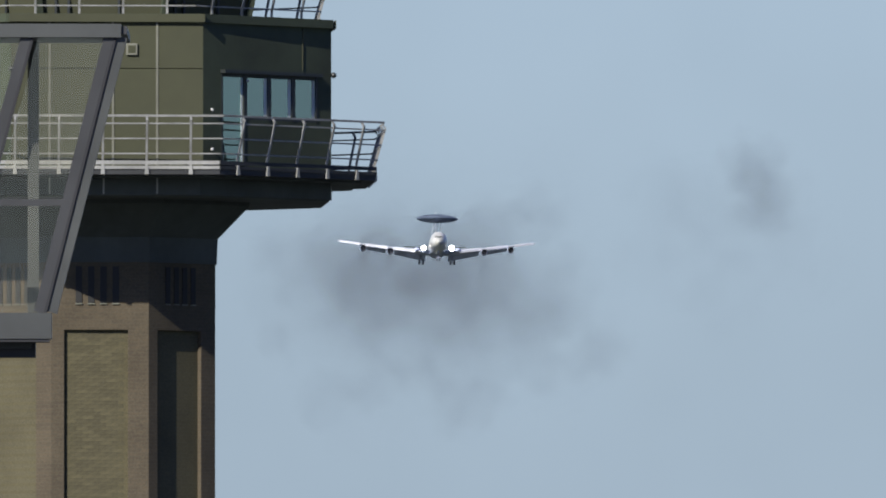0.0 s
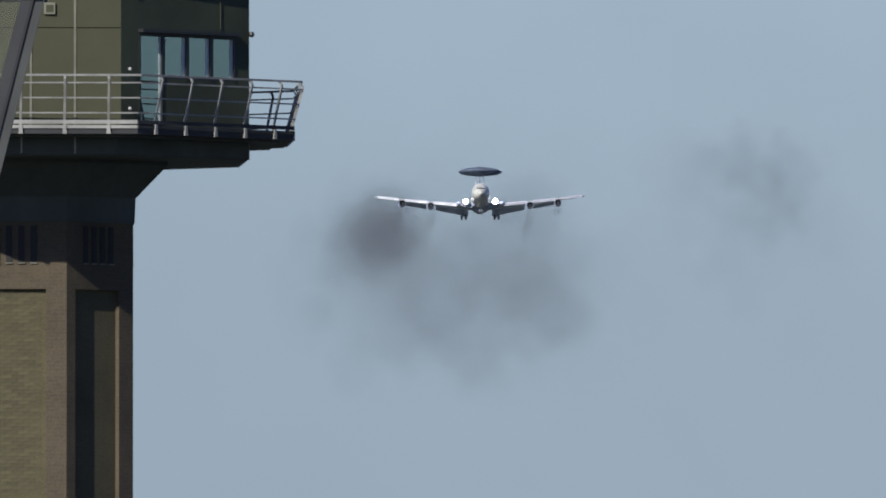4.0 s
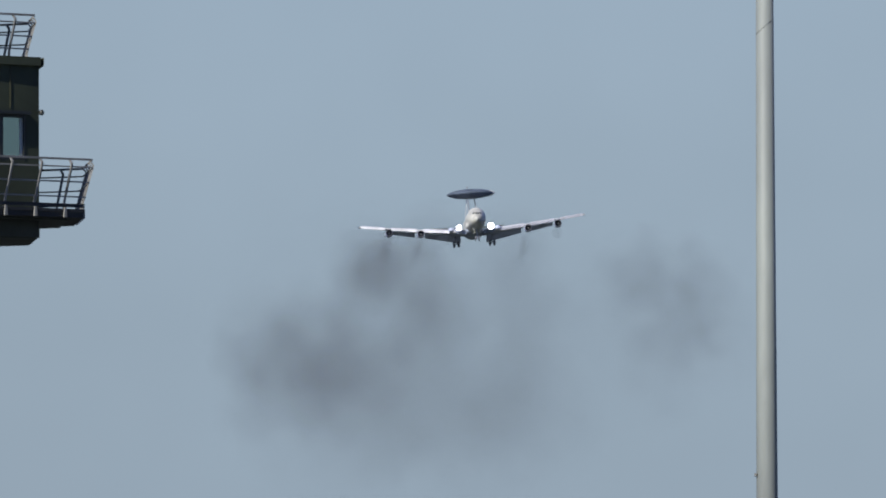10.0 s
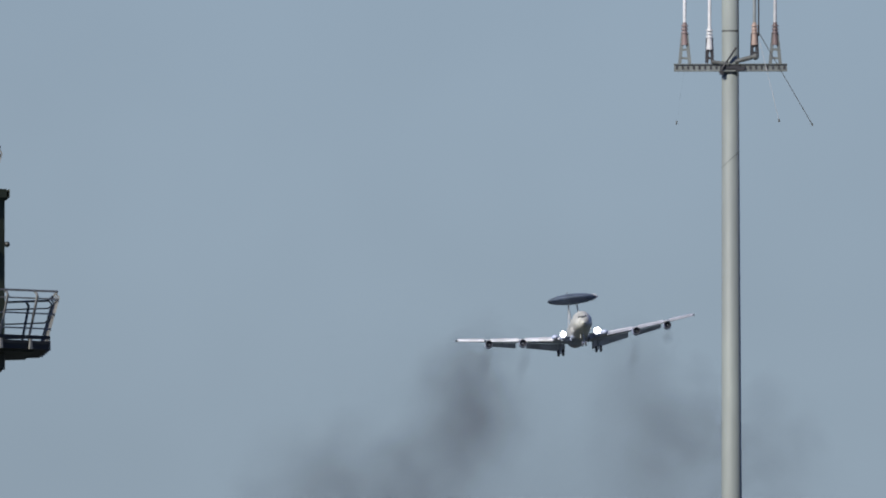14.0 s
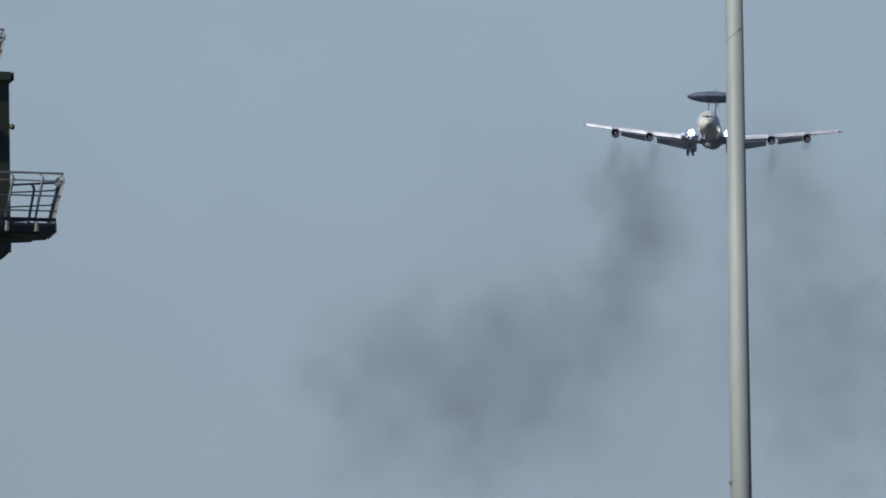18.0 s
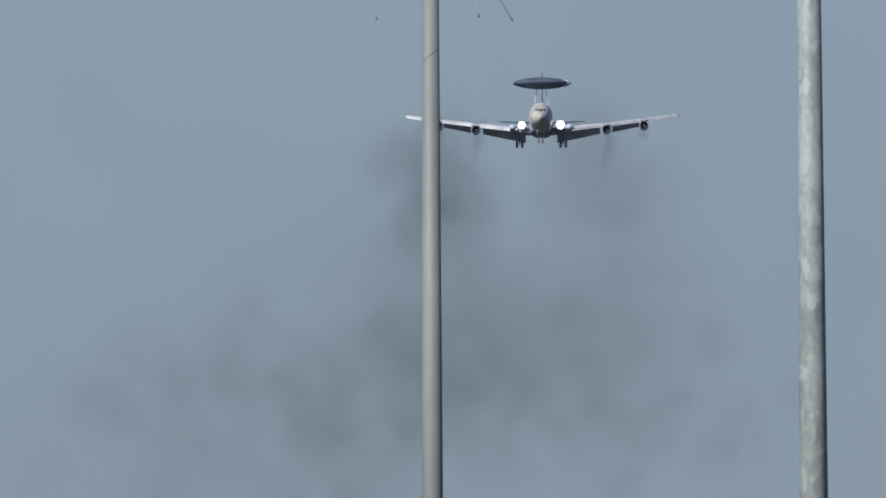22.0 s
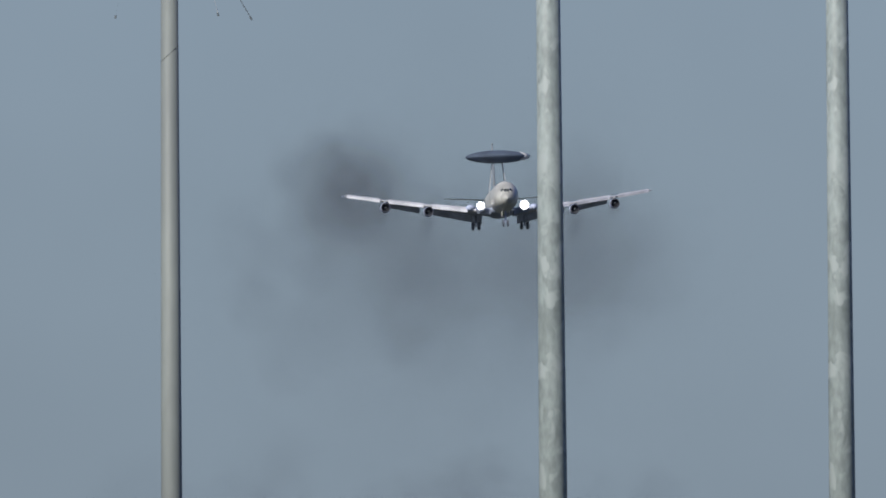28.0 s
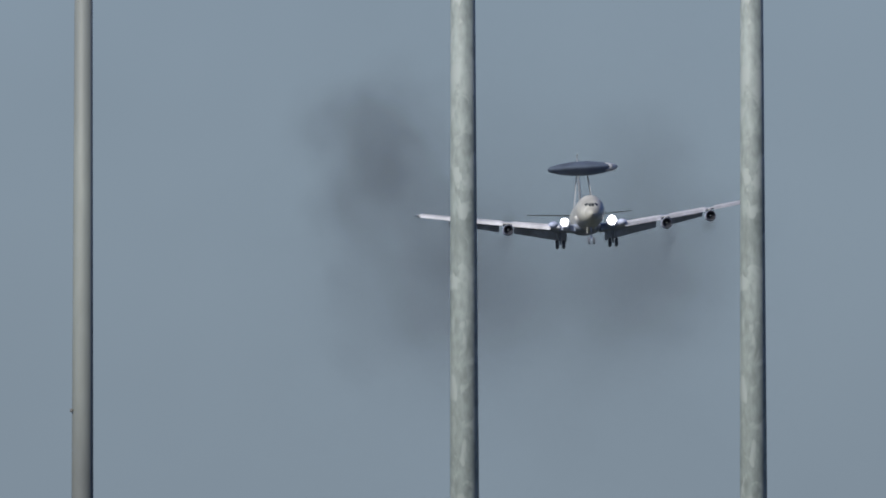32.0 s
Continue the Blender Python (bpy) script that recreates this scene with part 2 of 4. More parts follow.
BRICK_PALE = masonry("pale_brick", (0.084, 0.074, 0.036), (0.077, 0.067, 0.033), (0.084, 0.075, 0.041))
BRICK_PIECE = material("brick_piece", (0.084, 0.074, 0.038), 0.9, grain=40, spread=0.2, stain=3, bump=0.2, piece=0.16)
# blue-grey tone that paints in the shade and haze under the deck
NECK = material("shaded_neck_tone", (0.056, 0.066, 0.06), 0.7, grain=5, spread=0.08, stain=0.7, bump=0.03)
SLOT = material("slot_black", (0.02, 0.02, 0.019), 0.8)
FRAME = material("window_frame_dark", (0.019, 0.023, 0.021), 0.5)
REVEAL = material("sunlit_reveal_tone", (0.6, 0.66, 0.63), 0.7, grain=2, spread=0.05, stain=0.4)
PANE = glass("window_pane", (0.66, 0.86, 0.8), 0.95, coat=0.33)
LAMP_WHITE = material("white_lamp_body", (0.5, 0.5, 0.48), 0.4)
TOE = material("pale_toe_board", (0.289, 0.289, 0.266), 0.6)
CAB_STEEL = material("grey_mullion_paint", (0.031, 0.032, 0.033), 0.5, grain=5, spread=0.06, stain=0.8, bump=0.03)
EDGE_STEEL = material("pale_edge_frame", (0.05, 0.054, 0.051), 0.5, grain=5, spread=0.06, stain=0.8, bump=0.03)
BACK_STEEL = material("grey_back_mullion", (0.05, 0.056, 0.056), 0.6, grain=5, spread=0.06, stain=0.8, bump=0.03)
GASKET = material("black_gasket", (0.01, 0.01, 0.012), 0.6)
CAB_PANE = glass("cab_pane", (1.0, 0.985, 0.93), 0.96, coat=0.03)
ZINC = material("zinc_pole", (0.315, 0.364, 0.342), 0.55, 0.0, grain=12, spread=0.2, stain=2.6, bump=0.05, stretch=(1, 1, 0.45), dirt=(0.22, 0.258, 0.243))
blotches(ZINC, (0.365, 0.412, 0.39), 5.0, (1, 1, 0.6), 0.53, 0.62)
ARM_ZINC = material("pale_arm_zinc", (0.165, 0.182, 0.175), 0.6, grain=16, spread=0.2, bump=0.0)
ROD_GREY = material("grey_rod", (0.1, 0.108, 0.11), 0.8, spread=0.0, bump=0.0)
OLD_ZINC = material("old_zinc", (0.12, 0.128, 0.122), 0.6, grain=16, spread=0.2, bump=0.0)
MAST_PAINT = material("weathered_mast", (0.25, 0.277, 0.252), 0.6, 0.0, grain=6, spread=0.06, stain=0.8, bump=0.03, stretch=(1, 1, 0.2), dirt=(0.161, 0.176, 0.171))
INSULATOR = material("brown_insulator", (0.228, 0.163, 0.152), 0.35)
PEACH = material("peach_insulator", (0.471, 0.342, 0.281), 0.35)
WHIP = material("white_whip", (0.68, 0.68, 0.68), 0.35)
PALE_ROD = material("pale_grey_rod", (0.26, 0.29, 0.29), 0.5, spread=0.05, bump=0.0)
CABLE = material("dark_cable", (0.03, 0.03, 0.035), 0.6)
HALL_GREEN = material("green_sheet", (0.068, 0.122, 0.08), 0.55, grain=3, spread=0.08, stain=0.6)
HALL_ROOF = material("mossy_roof_sheet", (0.065, 0.076, 0.052), 0.8, grain=5, spread=0.15, stain=0.7)
LEAF = material("opening_leaf", (0.114, 0.125, 0.076), 0.7, grain=20, spread=0.2)
BARK = material("bark", (0.057, 0.049, 0.038), 0.9, grain=12, spread=0.25)
GRASS = material("grass_ground", (0.036, 0.046, 0.036), 0.95, grain=0.9, spread=0.3, stain=0.02, dirt=(0.04, 0.044, 0.038))
AIR_GREY = material("pale_grey_airframe", (0.65, 0.65, 0.585), 0.4, grain=1.2, spread=0.05, stain=0.3, bump=0.0)
RADOME = material("nose_radome_paint", (0.54, 0.54, 0.49), 0.5, grain=1.2, spread=0.05, stain=0.3, bump=0.0)
FIN_GREY = material("mid_grey_fin", (0.42, 0.45, 0.47), 0.45, grain=1.2, spread=0.05, stain=0.3, bump=0.0)
# belly, flaps, dome and tyres are lifted towards blue to paint distance haze
AIR_BELLY = material("hazed_belly", (0.42, 0.48, 0.6), 0.5, grain=1.2, spread=0.06, stain=0.3, bump=0.0)
SLAT = material("bare_leading_edge", (0.663, 0.671, 0.697), 0.35, 0.0, grain=1.5, spread=0.05, stain=0.4, bump=0.0)
TAIL_WHITE = material("pale_tailplane", (0.85, 0.87, 0.9), 0.5, grain=1.2, spread=0.04, stain=0.3, bump=0.0)
FLAP = material("hazed_flap", (0.52, 0.58, 0.74), 0.6, grain=1.5, spread=0.1, stain=0.5, bump=0.0)
DOME = material("dark_radome", (0.092, 0.122, 0.17), 0.85, grain=0.8, spread=0.1, stain=0.3, bump=0.0)
DOME_BAND = material("white_radome_band", (0.5, 0.52, 0.54), 0.4)
ENGINE = material("engine_lip", (0.06, 0.066, 0.09), 0.5, 0.0, grain=2, spread=0.1)
INTAKE = material("intake_dark", (0.026, 0.03, 0.042), 0.7)
TYRE = material("tyre_rubber", (0.1, 0.108, 0.135), 0.85)
SCREEN = material("cockpit_glass", (0.07, 0.08, 0.08), 0.1)
LANDING = glow("landing_light", (1.0, 0.96, 0.94), 7.0)
SOOT = {k: soot("soot_" + k, d, l) for k, d, l in (("dense", 0.055, 2.0), ("streak", 0.038, 2.0), ("curl", 0.049, 2.0), ("middle", 0.028, 1.8), ("old", 0.042, 2.2), ("thin", 0.018, 1.8), ("veil", 0.012, 1.4), ("wisp", 0.11, 1.5))}


# ---- building helpers ----
def place(parent, ob):
    if parent:
        ob.parent = parent
    return ob


def mesh_of(bm, name, mat, smooth=False):
    bmesh.ops.recalc_face_normals(bm, faces=bm.faces)
    me = bpy.data.meshes.new(name)
    bm.to_mesh(me)
    bm.free()
    me.materials.append(mat)
    if smooth:
        for p in me.polygons:
            p.use_smooth = True
    return me


def part(name, bm, mat, parent=None, label="", smooth=False):
    """One mesh object under a thing or under a part."""
    ob = place(parent, new(name, mesh_of(bm, name, mat, smooth)))
    return tagged(ob, label)


def thing(name, m, label, category, group="", kind=""):
    ob = new(name)
    ob.empty_display_size = 0.2
    ob.matrix_world = m
    return tagged(ob, label, category, group, kind)


def box(bm, c, s, m=None, bevel=0.0):
    """A box with centre c and size s, turned by m."""
    r = bmesh.ops.create_cube(bm, size=1, matrix=(m or Matrix()) @ Matrix.Translation(c) @ Matrix.Diagonal((*s, 1)))
    if bevel:
        es = list({e for v in r["verts"] for e in v.link_edges})
        bmesh.ops.bevel(bm, geom=es, offset=bevel, segments=1, affect="EDGES")
    return bm


def rod(bm, a, b, ra, rb=None, seg=8, cap=True):
    """A round bar from a to b."""
    a, b = Vector(a), Vector(b)
    d = b - a
    m = Matrix.Translation((a + b) / 2) @ d.to_track_quat("Z", "Y").to_matrix().to_4x4()
    bmesh.ops.create_cone(bm, cap_ends=cap, segments=seg, radius1=ra, radius2=ra if rb is None else rb, depth=d.length, matrix=m)
    return bm


def bar(bm, a, b, w, h, up=(0, 0, 1)):
    """A flat bar from a to b, w wide and h high."""
    a, b = Vector(a), Vector(b)
    y = (b - a).normalized()
    x = y.cross(Vector(up)).normalized()
    z = x.cross(y)
    m = Matrix((x, y, z)).transposed().to_4x4()
    m.translation = (a + b) / 2
    bmesh.ops.create_cube(bm, size=1, matrix=m @ Matrix.Diagonal((w, (b - a).length, h, 1)))
    return bm


def loft(bm, rings, closed=True, caps=True):
    """A skin over rings of points, each with the same count."""
    vs = [[bm.verts.new(p) for p in r] for r in rings]
    k = len(vs[0])
    for a, b in zip(vs, vs[1:]):
        for i in range(k if closed else k - 1):
            bm.faces.new((a[i], a[(i + 1) % k], b[(i + 1) % k], b[i]))
    if caps:
        bm.faces.new(vs[0][::-1])
        bm.faces.new(vs[-1])
    return bm


def B():
    return bmesh.new()


# ---- the ground ----
bm = B()
bmesh.ops.create_grid(bm, x_segments=40, y_segments=40, size=9000)
tagged(part("ground", bm, GRASS), "flat mown green grass of the airfield", "ground", kind="structure")

# ---- the control tower ----
rng_brick = random.Random(9)
LEAN = 2.6  # degrees by which its front turns
TOWER = pose(-7.045, 424.0, 0, 0, 0, LEAN)
HIGH = 17.28  # top of the lower deck


def lev(y):
    """Heights on the tower, counted down from a line 3.43 m over its lower deck, 87.5 to the metre."""
    return HIGH + (300 - y) / 87.5


def octagon(r, z):
    c = r / math.cos(radians(22.5))
    return [(c * math.cos(radians(22.5 + 45 * k)), c * math.sin(radians(22.5 + 45 * k)), z) for k in range(8)]


def side(k):
    """The pose of face k: x along it to the right as seen from outside, y inwards, origin on the axis. 0 is the front, 1 right of it."""
    return pose(0, 0, 0, 0, 0, 45 * k)


def ring_wall(bm, r0, r1, za, zb, rb=None):
    """A closed prism between two octagons."""
    return loft(bm, [octagon(r0, za), octagon(r1, zb)])


tower = thing("control_tower", TOWER, "octagonal brick control tower with olive clad cabin and two railed decks", "control tower")

W_SHAFT = 2 * 2.39 * math.tan(radians(22.5))
part("shaft", ring_wall(B(), 2.29, 2.29, 0, lev(400)), BRICK_PALE, tower, "pale brown brick core of the shaft")
for k in range(8):
    m = side(k)
    for s in (-1, 1):
        bm = B()
        xa, xb = s * W_SHAFT / 2, s * (W_SHAFT / 2 - (0.26 if s < 0 else 0.42))
        za, zb = 0, lev(583)
        inner = s * (W_SHAFT / 2 - 0.05)
        pts = [(xa, -2.39), (xb, -2.39), (xb, -2.288), (inner, -2.288)]
        loft(bm, [[m @ Vector((x, y, z)) for x, y in pts] for z in (za, zb)])
        part("pilaster", bm, BRICK, tower)
    bm = B()
    h = W_SHAFT / 2
    pts = [(-h, -2.39), (h, -2.39), (h - 0.05, -2.288), (-h + 0.05, -2.288)]
    loft(bm, [[m @ Vector((x, y, z)) for x, y in pts] for z in (lev(583), lev(400))])
    head = part("lintel_wall", bm, BRICK, tower)
    for i in range(4):
        bm = B()
        x = -0.43 + 0.25 * i
        box(bm, (x, -2.395, lev(503)), (0.13, 0.03, 0.74), m)
        vent = part("vent_slot", bm, SLOT, head, "tall black ventilation slot")
        bm = B()
        box(bm, (x, -2.405, lev(537)), (0.15, 0.035, 0.025), m)
        part("vent_sill", bm, JOINT, head)
    # a slim pale strip on each recess's flank, painting its sunlit reveal
    bm = B()
    box(bm, (0.6, -2.31, lev(583) / 2), (0.035, 0.05, lev(583)), m)
    part("strip", bm, JOINT, tower)

part("neck", loft(B(), [octagon(2.42, lev(463)), octagon(2.44, lev(418)), octagon(3.08, lev(360)), octagon(3.08, lev(348))]), NECK, tower, "flaring neck under the cabin, toned dark for shade and haze")
# the base walls' dark tone paints in the deck's shadow
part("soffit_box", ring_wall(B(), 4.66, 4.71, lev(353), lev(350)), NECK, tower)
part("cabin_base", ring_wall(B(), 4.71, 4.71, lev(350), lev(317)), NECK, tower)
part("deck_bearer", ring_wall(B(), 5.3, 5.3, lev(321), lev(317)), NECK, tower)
part("lower_deck", ring_wall(B(), 5.6, 5.6, lev(317), lev(306)), DECK, tower, "dark steel walkway round the cabin")

# the cabin: eight walls, the right-hand one glazed
R_CAB, W_CAB = 4.69, 2 * 4.69 * math.tan(radians(22.5))
T_CAB = 0.18


def cab_side(k):
    """The cabin sits turned a little on its shaft."""
    return pose(0, 0, 0, 0, 0, 45 * k + 0.9)


def wall_piece(k, x0, x1, y0, y1, mat, name="wall_panel", out=0.0):
    bm = B()
    box(bm, ((x0 + x1) / 2, -R_CAB + T_CAB / 2 - out, (lev(y0) + lev(y1)) / 2), (x1 - x0, T_CAB, lev(y0) - lev(y1)), cab_side(k))
    return part(name, bm, mat, tower)


for k in range(8):
    h = W_CAB / 2
    if k % 2 == 0:  # clad faces
        edges = [-h, -h + 0.78, 0.22 - 0.1, h - 0.93, h]
        for a, b in zip(edges, edges[1:]):
            wall_piece(k, a + 0.006, b - 0.006, 45, 126, OLIVE)
            wall_piece(k, a + 0.006, b - 0.006, 127.5, 306.5, OLIVE)
        for a in edges[1:-1]:
            bm = B()
            box(bm, (a - (0.19 if a == edges[2] else 0), -4.725, (lev(318) + lev(349)) / 2), (0.035, 0.03, lev(318) - lev(349)), cab_side(k))
            part("joint_strip", bm, TOE, tower)
            bm = B()
            box(bm, (a, -R_CAB - 0.004, (lev(45) + lev(300)) / 2), (0.045, 0.03, lev(45) - lev(300)), cab_side(k))
            part("joint_strip", bm, JOINT, tower)
    else:  # the glazed flank: a door and three windows under a deep fascia
        w0, w1 = -1.4, 1.53
        wall_piece(k, -h, h, 45, 129, DARK_OLIVE)
        wall_piece(k, -h, w0, 129, 306.5, DARK_OLIVE)
        wall_piece(k, w1, h, 129, 306.5, DARK_OLIVE)
        wall_piece(k, w0 + 0.73, w1, 214, 306.5, DARK_OLIVE)
        bm = B()
        box(bm, (0.06, -R_CAB - 0.06, lev(130)), (w1 - w0 + 0.04, 0.16, 0.07), cab_side(k))
        part("window_hood", bm, FRAME, tower)
        bm = B()
        box(bm, (1.07, -R_CAB - 0.003, (lev(46) + lev(121)) / 2), (0.025, 0.02, lev(46) - lev(121)), cab_side(k))
        part("joint_strip", bm, OLIVE, tower)
        cells = [(w0, w0 + 0.73, 296)] + [(w0 + 0.73 + 0.73 * i, w0 + 0.73 + 0.73 * (i + 1), 214) for i in range(3)]
        for i, (a, b, low) in enumerate(cells):
            bm = B()
            z0, z1 = lev(low), lev(132)
            for x in (a + 0.025, b - 0.025):
                box(bm, (x, -R_CAB + 0.05, (z0 + z1) / 2), (0.05, 0.12, z1 - z0), cab_side(k))
            for z in (z0 + 0.04, z1 - 0.04):
                box(bm, ((a + b) / 2, -R_CAB + 0.051, z), (b - a - 0.1, 0.1, 0.08), cab_side(k))
            lath = 0.05 if i == 0 else 0.085
            frame_ob = part("door_frame" if i == 0 else "window_frame", bm, FRAME, tower)
            bm = B()
            box(bm, ((a + b) / 2, -R_CAB + 0.05, (z0 + z1) / 2), (b - a - 0.1, 0.03, z1 - z0 - 0.16), cab_side(k))
            p = part("pane", bm, PANE, frame_ob, "greenish window pane")
            p.visible_shadow = False
            # a pale strip paints the sunlit reveal at the pane's edge
            bm = B()
            box(bm, (b - 0.05 - lath / 2, -R_CAB + 0.031, (z0 + z1) / 2), (lath, 0.006, z1 - z0 - 0.165), cab_side(k))
            part("pane_bead", bm, REVEAL, frame_ob, "pale strip painted for the sunlit reveal beside the pane")
        for y in (199, 269):
            bm = B()
            bmesh.ops.create_uvsphere(bm, u_segments=10, v_segments=6, radius=0.035, matrix=cab_side(k) @ Matrix.Translation((-h + 0.22, -R_CAB - 0.05, lev(y))))
            part("wall_lamp", bm, LAMP_WHITE, tower, "small round white wall lamp")
        bm = B()
        bmesh.ops.create_uvsphere(bm, u_segments=10, v_segments=6, radius=0.03, matrix=cab_side(k) @ Matrix.Translation((w0 + 0.76, -R_CAB - 0.04, lev(145))))
        part("wall_lamp", bm, LAMP_WHITE, tower, "small round white wall lamp")
        bm = B()
        rod(bm, cab_side(k) @ Vector((h - 0.02, -R_CAB, lev(127))), cab_side(k) @ Vector((h + 0.03, -R_CAB - 0.03, lev(127))), 0.03)
        bmesh.ops.create_uvsphere(bm, u_segments=8, v_segments=6, radius=0.06, matrix=cab_side(k) @ Matrix.Translation((h + 0.04, -R_CAB - 0.03, lev(128))))
        part("corner_sensor", bm, FRAME, tower)
bm = B()
box(bm, (0.5, -R_CAB - 0.03, lev(93)), (0.23, 0.06, 0.24), cab_side(0), 0.01)
wall_box = part("wall_box", bm, JOINT, tower, "small pale square box on the cladding")
bm = B()
box(bm, (0.5, -R_CAB - 0.061, lev(93)), (0.15, 0.008, 0.15), cab_side(0))
part("box_lid", bm, OLIVE, wall_box, "olive lid of the box")
part("cabin_core", ring_wall(B(), 4.1, 4.1, lev(300), lev(46)), FRAME, tower)
# dark ring with olive fronts: shaded and sunlit faces painted apart
part("roof_edge", ring_wall(B(), 4.76, 4.76, lev(45), lev(30)), DARK_OLIVE, tower, "roof edge over the cabin, darkened for its shaded faces")
for k in range(0, 8, 2):
    bm = B()
    box(bm, (0, -4.776, lev(37.5)), (2 * 4.77 * math.tan(radians(22.5)), 0.03, lev(30) - lev(45) - 0.01), cab_side(k))
    part("roof_fascia", bm, OLIVE, tower, "olive fascia of the cabin roof")

# the upper cab with outward-leaning glass
part("upper_cab_base", ring_wall(B(), 2.96, 3.07, lev(30), lev(-14)), OLIVE, tower, "olive wall under the upper cab's windows")
for k in range(8):
    for x in (-0.92, -0.66, 0.36):
        bm = B()
        box(bm, (x, -3.05, lev(8)), (0.05, 0.05, lev(-13) - lev(29)), side(k))
        part("joint_strip", bm, FRAME, tower)
for k in range(8):
    h0, h1 = 3.06 * math.tan(radians(22.5)), 3.62 * math.tan(radians(22.5))
    m = side(k)
    bm = B()
    loft(bm, [[m @ Vector((s * (h0 - 0.03) * (1 if j else 1), -3.06 + d, lev(-13))) for s, d, j in ((-1, 0, 0), (1, 0, 0), (1, 0.03, 1), (-1, 0.03, 1))],
              [m @ Vector((s * (h1 - 0.03), -3.62 + d, lev(-222))) for s, d in ((-1, 0), (1, 0), (1, 0.03), (-1, 0.03))]])
    part("cab_window", bm, glass("cab_tint", (0.16, 0.19, 0.19), 0.8) if k == 0 else bpy.data.materials["cab_tint"], tower, "dark tinted leaning cab window")
    bm = B()
    c = math.cos(radians(22.5))
    bar(bm, m @ Vector((h0, -3.02, lev(30))), m @ Vector((h1, -3.62, lev(-222))), 0.12, 0.12, (1, 0.3, 0))
    part("cab_mullion", bm, DARK_OLIVE, tower)
part("cab_roof", ring_wall(B(), 3.9, 3.75, lev(-222), lev(-250)), DARK_OLIVE, tower, "flat dark roof of the upper cab")
part("cab_core", ring_wall(B(), 1.2, 1.2, lev(-14), lev(-222)), FRAME, tower)


def railing(r0, r1, zdeck, high, drop, posts, rails, toe):
    """A leaning rail round the octagon: flat posts with an inward hook, flat rails, a toe board."""
    for k in range(8):
        m = side(k)
        h0 = r0 * math.tan(radians(22.5))
        for i in range(posts):
            x = ((i + 0.5) / posts * 2 - 1) * h0 * 0.96 - 0.04
            a = Vector((x, -r0 - 0.03, zdeck - drop))
            b = Vector((x, -r0 - 0.03, zdeck + 0.12))
            c = Vector((x, -r1, zdeck + high - 0.1))
            d = Vector((x, -r1 + 0.08, zdeck + high))
            bm = B()
            for p, q in ((a, b), (b, c), (c, d)):
                bar(bm, m @ p, m @ q, 0.046, 0.03, m.to_3x3() @ Vector((0, 1, 0)))
            stand = part("rail_post", bm, GALV, tower)
            if drop:
                bm = B()
                loft(bm, [[m @ Vector((x + e * w, -r0 - y, zdeck - drop - 0.02 + z)) for e, y in ((-1, 0.05), (1, 0.05), (1, 0.085), (-1, 0.085))] for w, z in ((0.045, 0), (0.026, 0.2))])
                part("foot_bracket", bm, TOE, stand, "pale bracket at the foot of a post")
        for j, f in enumerate(rails):
            r = r0 + (r1 - r0) * f - (0.05 if f > 0.95 else 0)
            z = zdeck + high * f
            hh = r * math.tan(radians(22.5))
            bm = B()
            tall = 0.044 if j == 0 else 0.03  # flat bars on edge
            box(bm, (0, -r, z), (2 * hh, 0.012, tall), m, 0.002)
            part("rail", bm, GALV, tower)
        if toe:
            hh = (r0 + 0.02) * math.tan(radians(22.5))
            for low, high_edge in ((0.063, toe), (-0.029, 0.034)):  # a board and the deck's edge strip
                bm = B()
                box(bm, (0, -r0 - 0.05, zdeck + (low + high_edge) / 2), (2 * hh, 0.015, high_edge - low), m)
                # sun and shade are put in the tone: pale in front, dark elsewhere
                part("toe_board", bm, TOE if k in (0, 7) else DECK, tower, "toe board along the deck in a sunlit pale tone" if k in (0, 7) else "")


railing(5.57, 5.83, lev(305), 1.04, 0.12, 5, (1.0, 0.85, 0.56, 0.27), 0.14)
railing(4.47, 4.68, lev(30), 0.86, 0.0, 4, (1.0, 0.82, 0.5, 0.2), 0)

# single bricks in the front recess, in running bond
bm = B()
box(bm, (0, 0, 0), (0.2395, 0.03, 0.0732))
brick_mesh = mesh_of(bm, "brick", BRICK_PIECE)
row, z = 0, lev(583) - 0.05
while z > lev(945):
    x = -W_SHAFT / 2 + 0.27 + (0.12 if row % 2 == 0 else 0.24)
    while x < W_SHAFT / 2 - 0.42 - 0.1:
        br = place(tower, new("brick", brick_mesh))
        br.matrix_basis = side(0) @ pose(x, -2.279 + rng_brick.uniform(-0.003, 0.002), z, 0, rng_brick.uniform(-0.4, 0.4), 0)
        x += 0.242
    z -= 0.075
    row += 1

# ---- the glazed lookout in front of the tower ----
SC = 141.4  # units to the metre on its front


def look_at(x, y):
    """A point of the lookout's front, from a line through its sill."""
    return ((x - 784) / SC, 0, 10.34 + (441 - y) / SC)


lookout = thing("glass_lookout", pose(-0.039, 260, 0), "grey steel lookout cabin with leaning clear glass panes", "lookout")


def slant(y):
    """x of the leaning corner at a height."""
    return 215 + (85 - 215) * (y - 68) / (555 - 68)


def post(name, a, b, w, mat, dy=0.0, d=0.14, parent=None):
    p, q = Vector(look_at(*a)), Vector(look_at(*b))
    p.y += dy
    q.y += dy
    return part(name, bar(B(), p, q, w / SC, d, (0, 1, 0)), mat, parent or lookout)


post("head_beam", (-420, 56), (222, 57), 24, EDGE_STEEL, 0.0, 0.3)
corner = post("corner_mullion", (201, 68), (77, 556), 19, CAB_STEEL, -0.02)
post("gasket", (212, 68), (88, 556), 5, GASKET, -0.03, parent=corner)
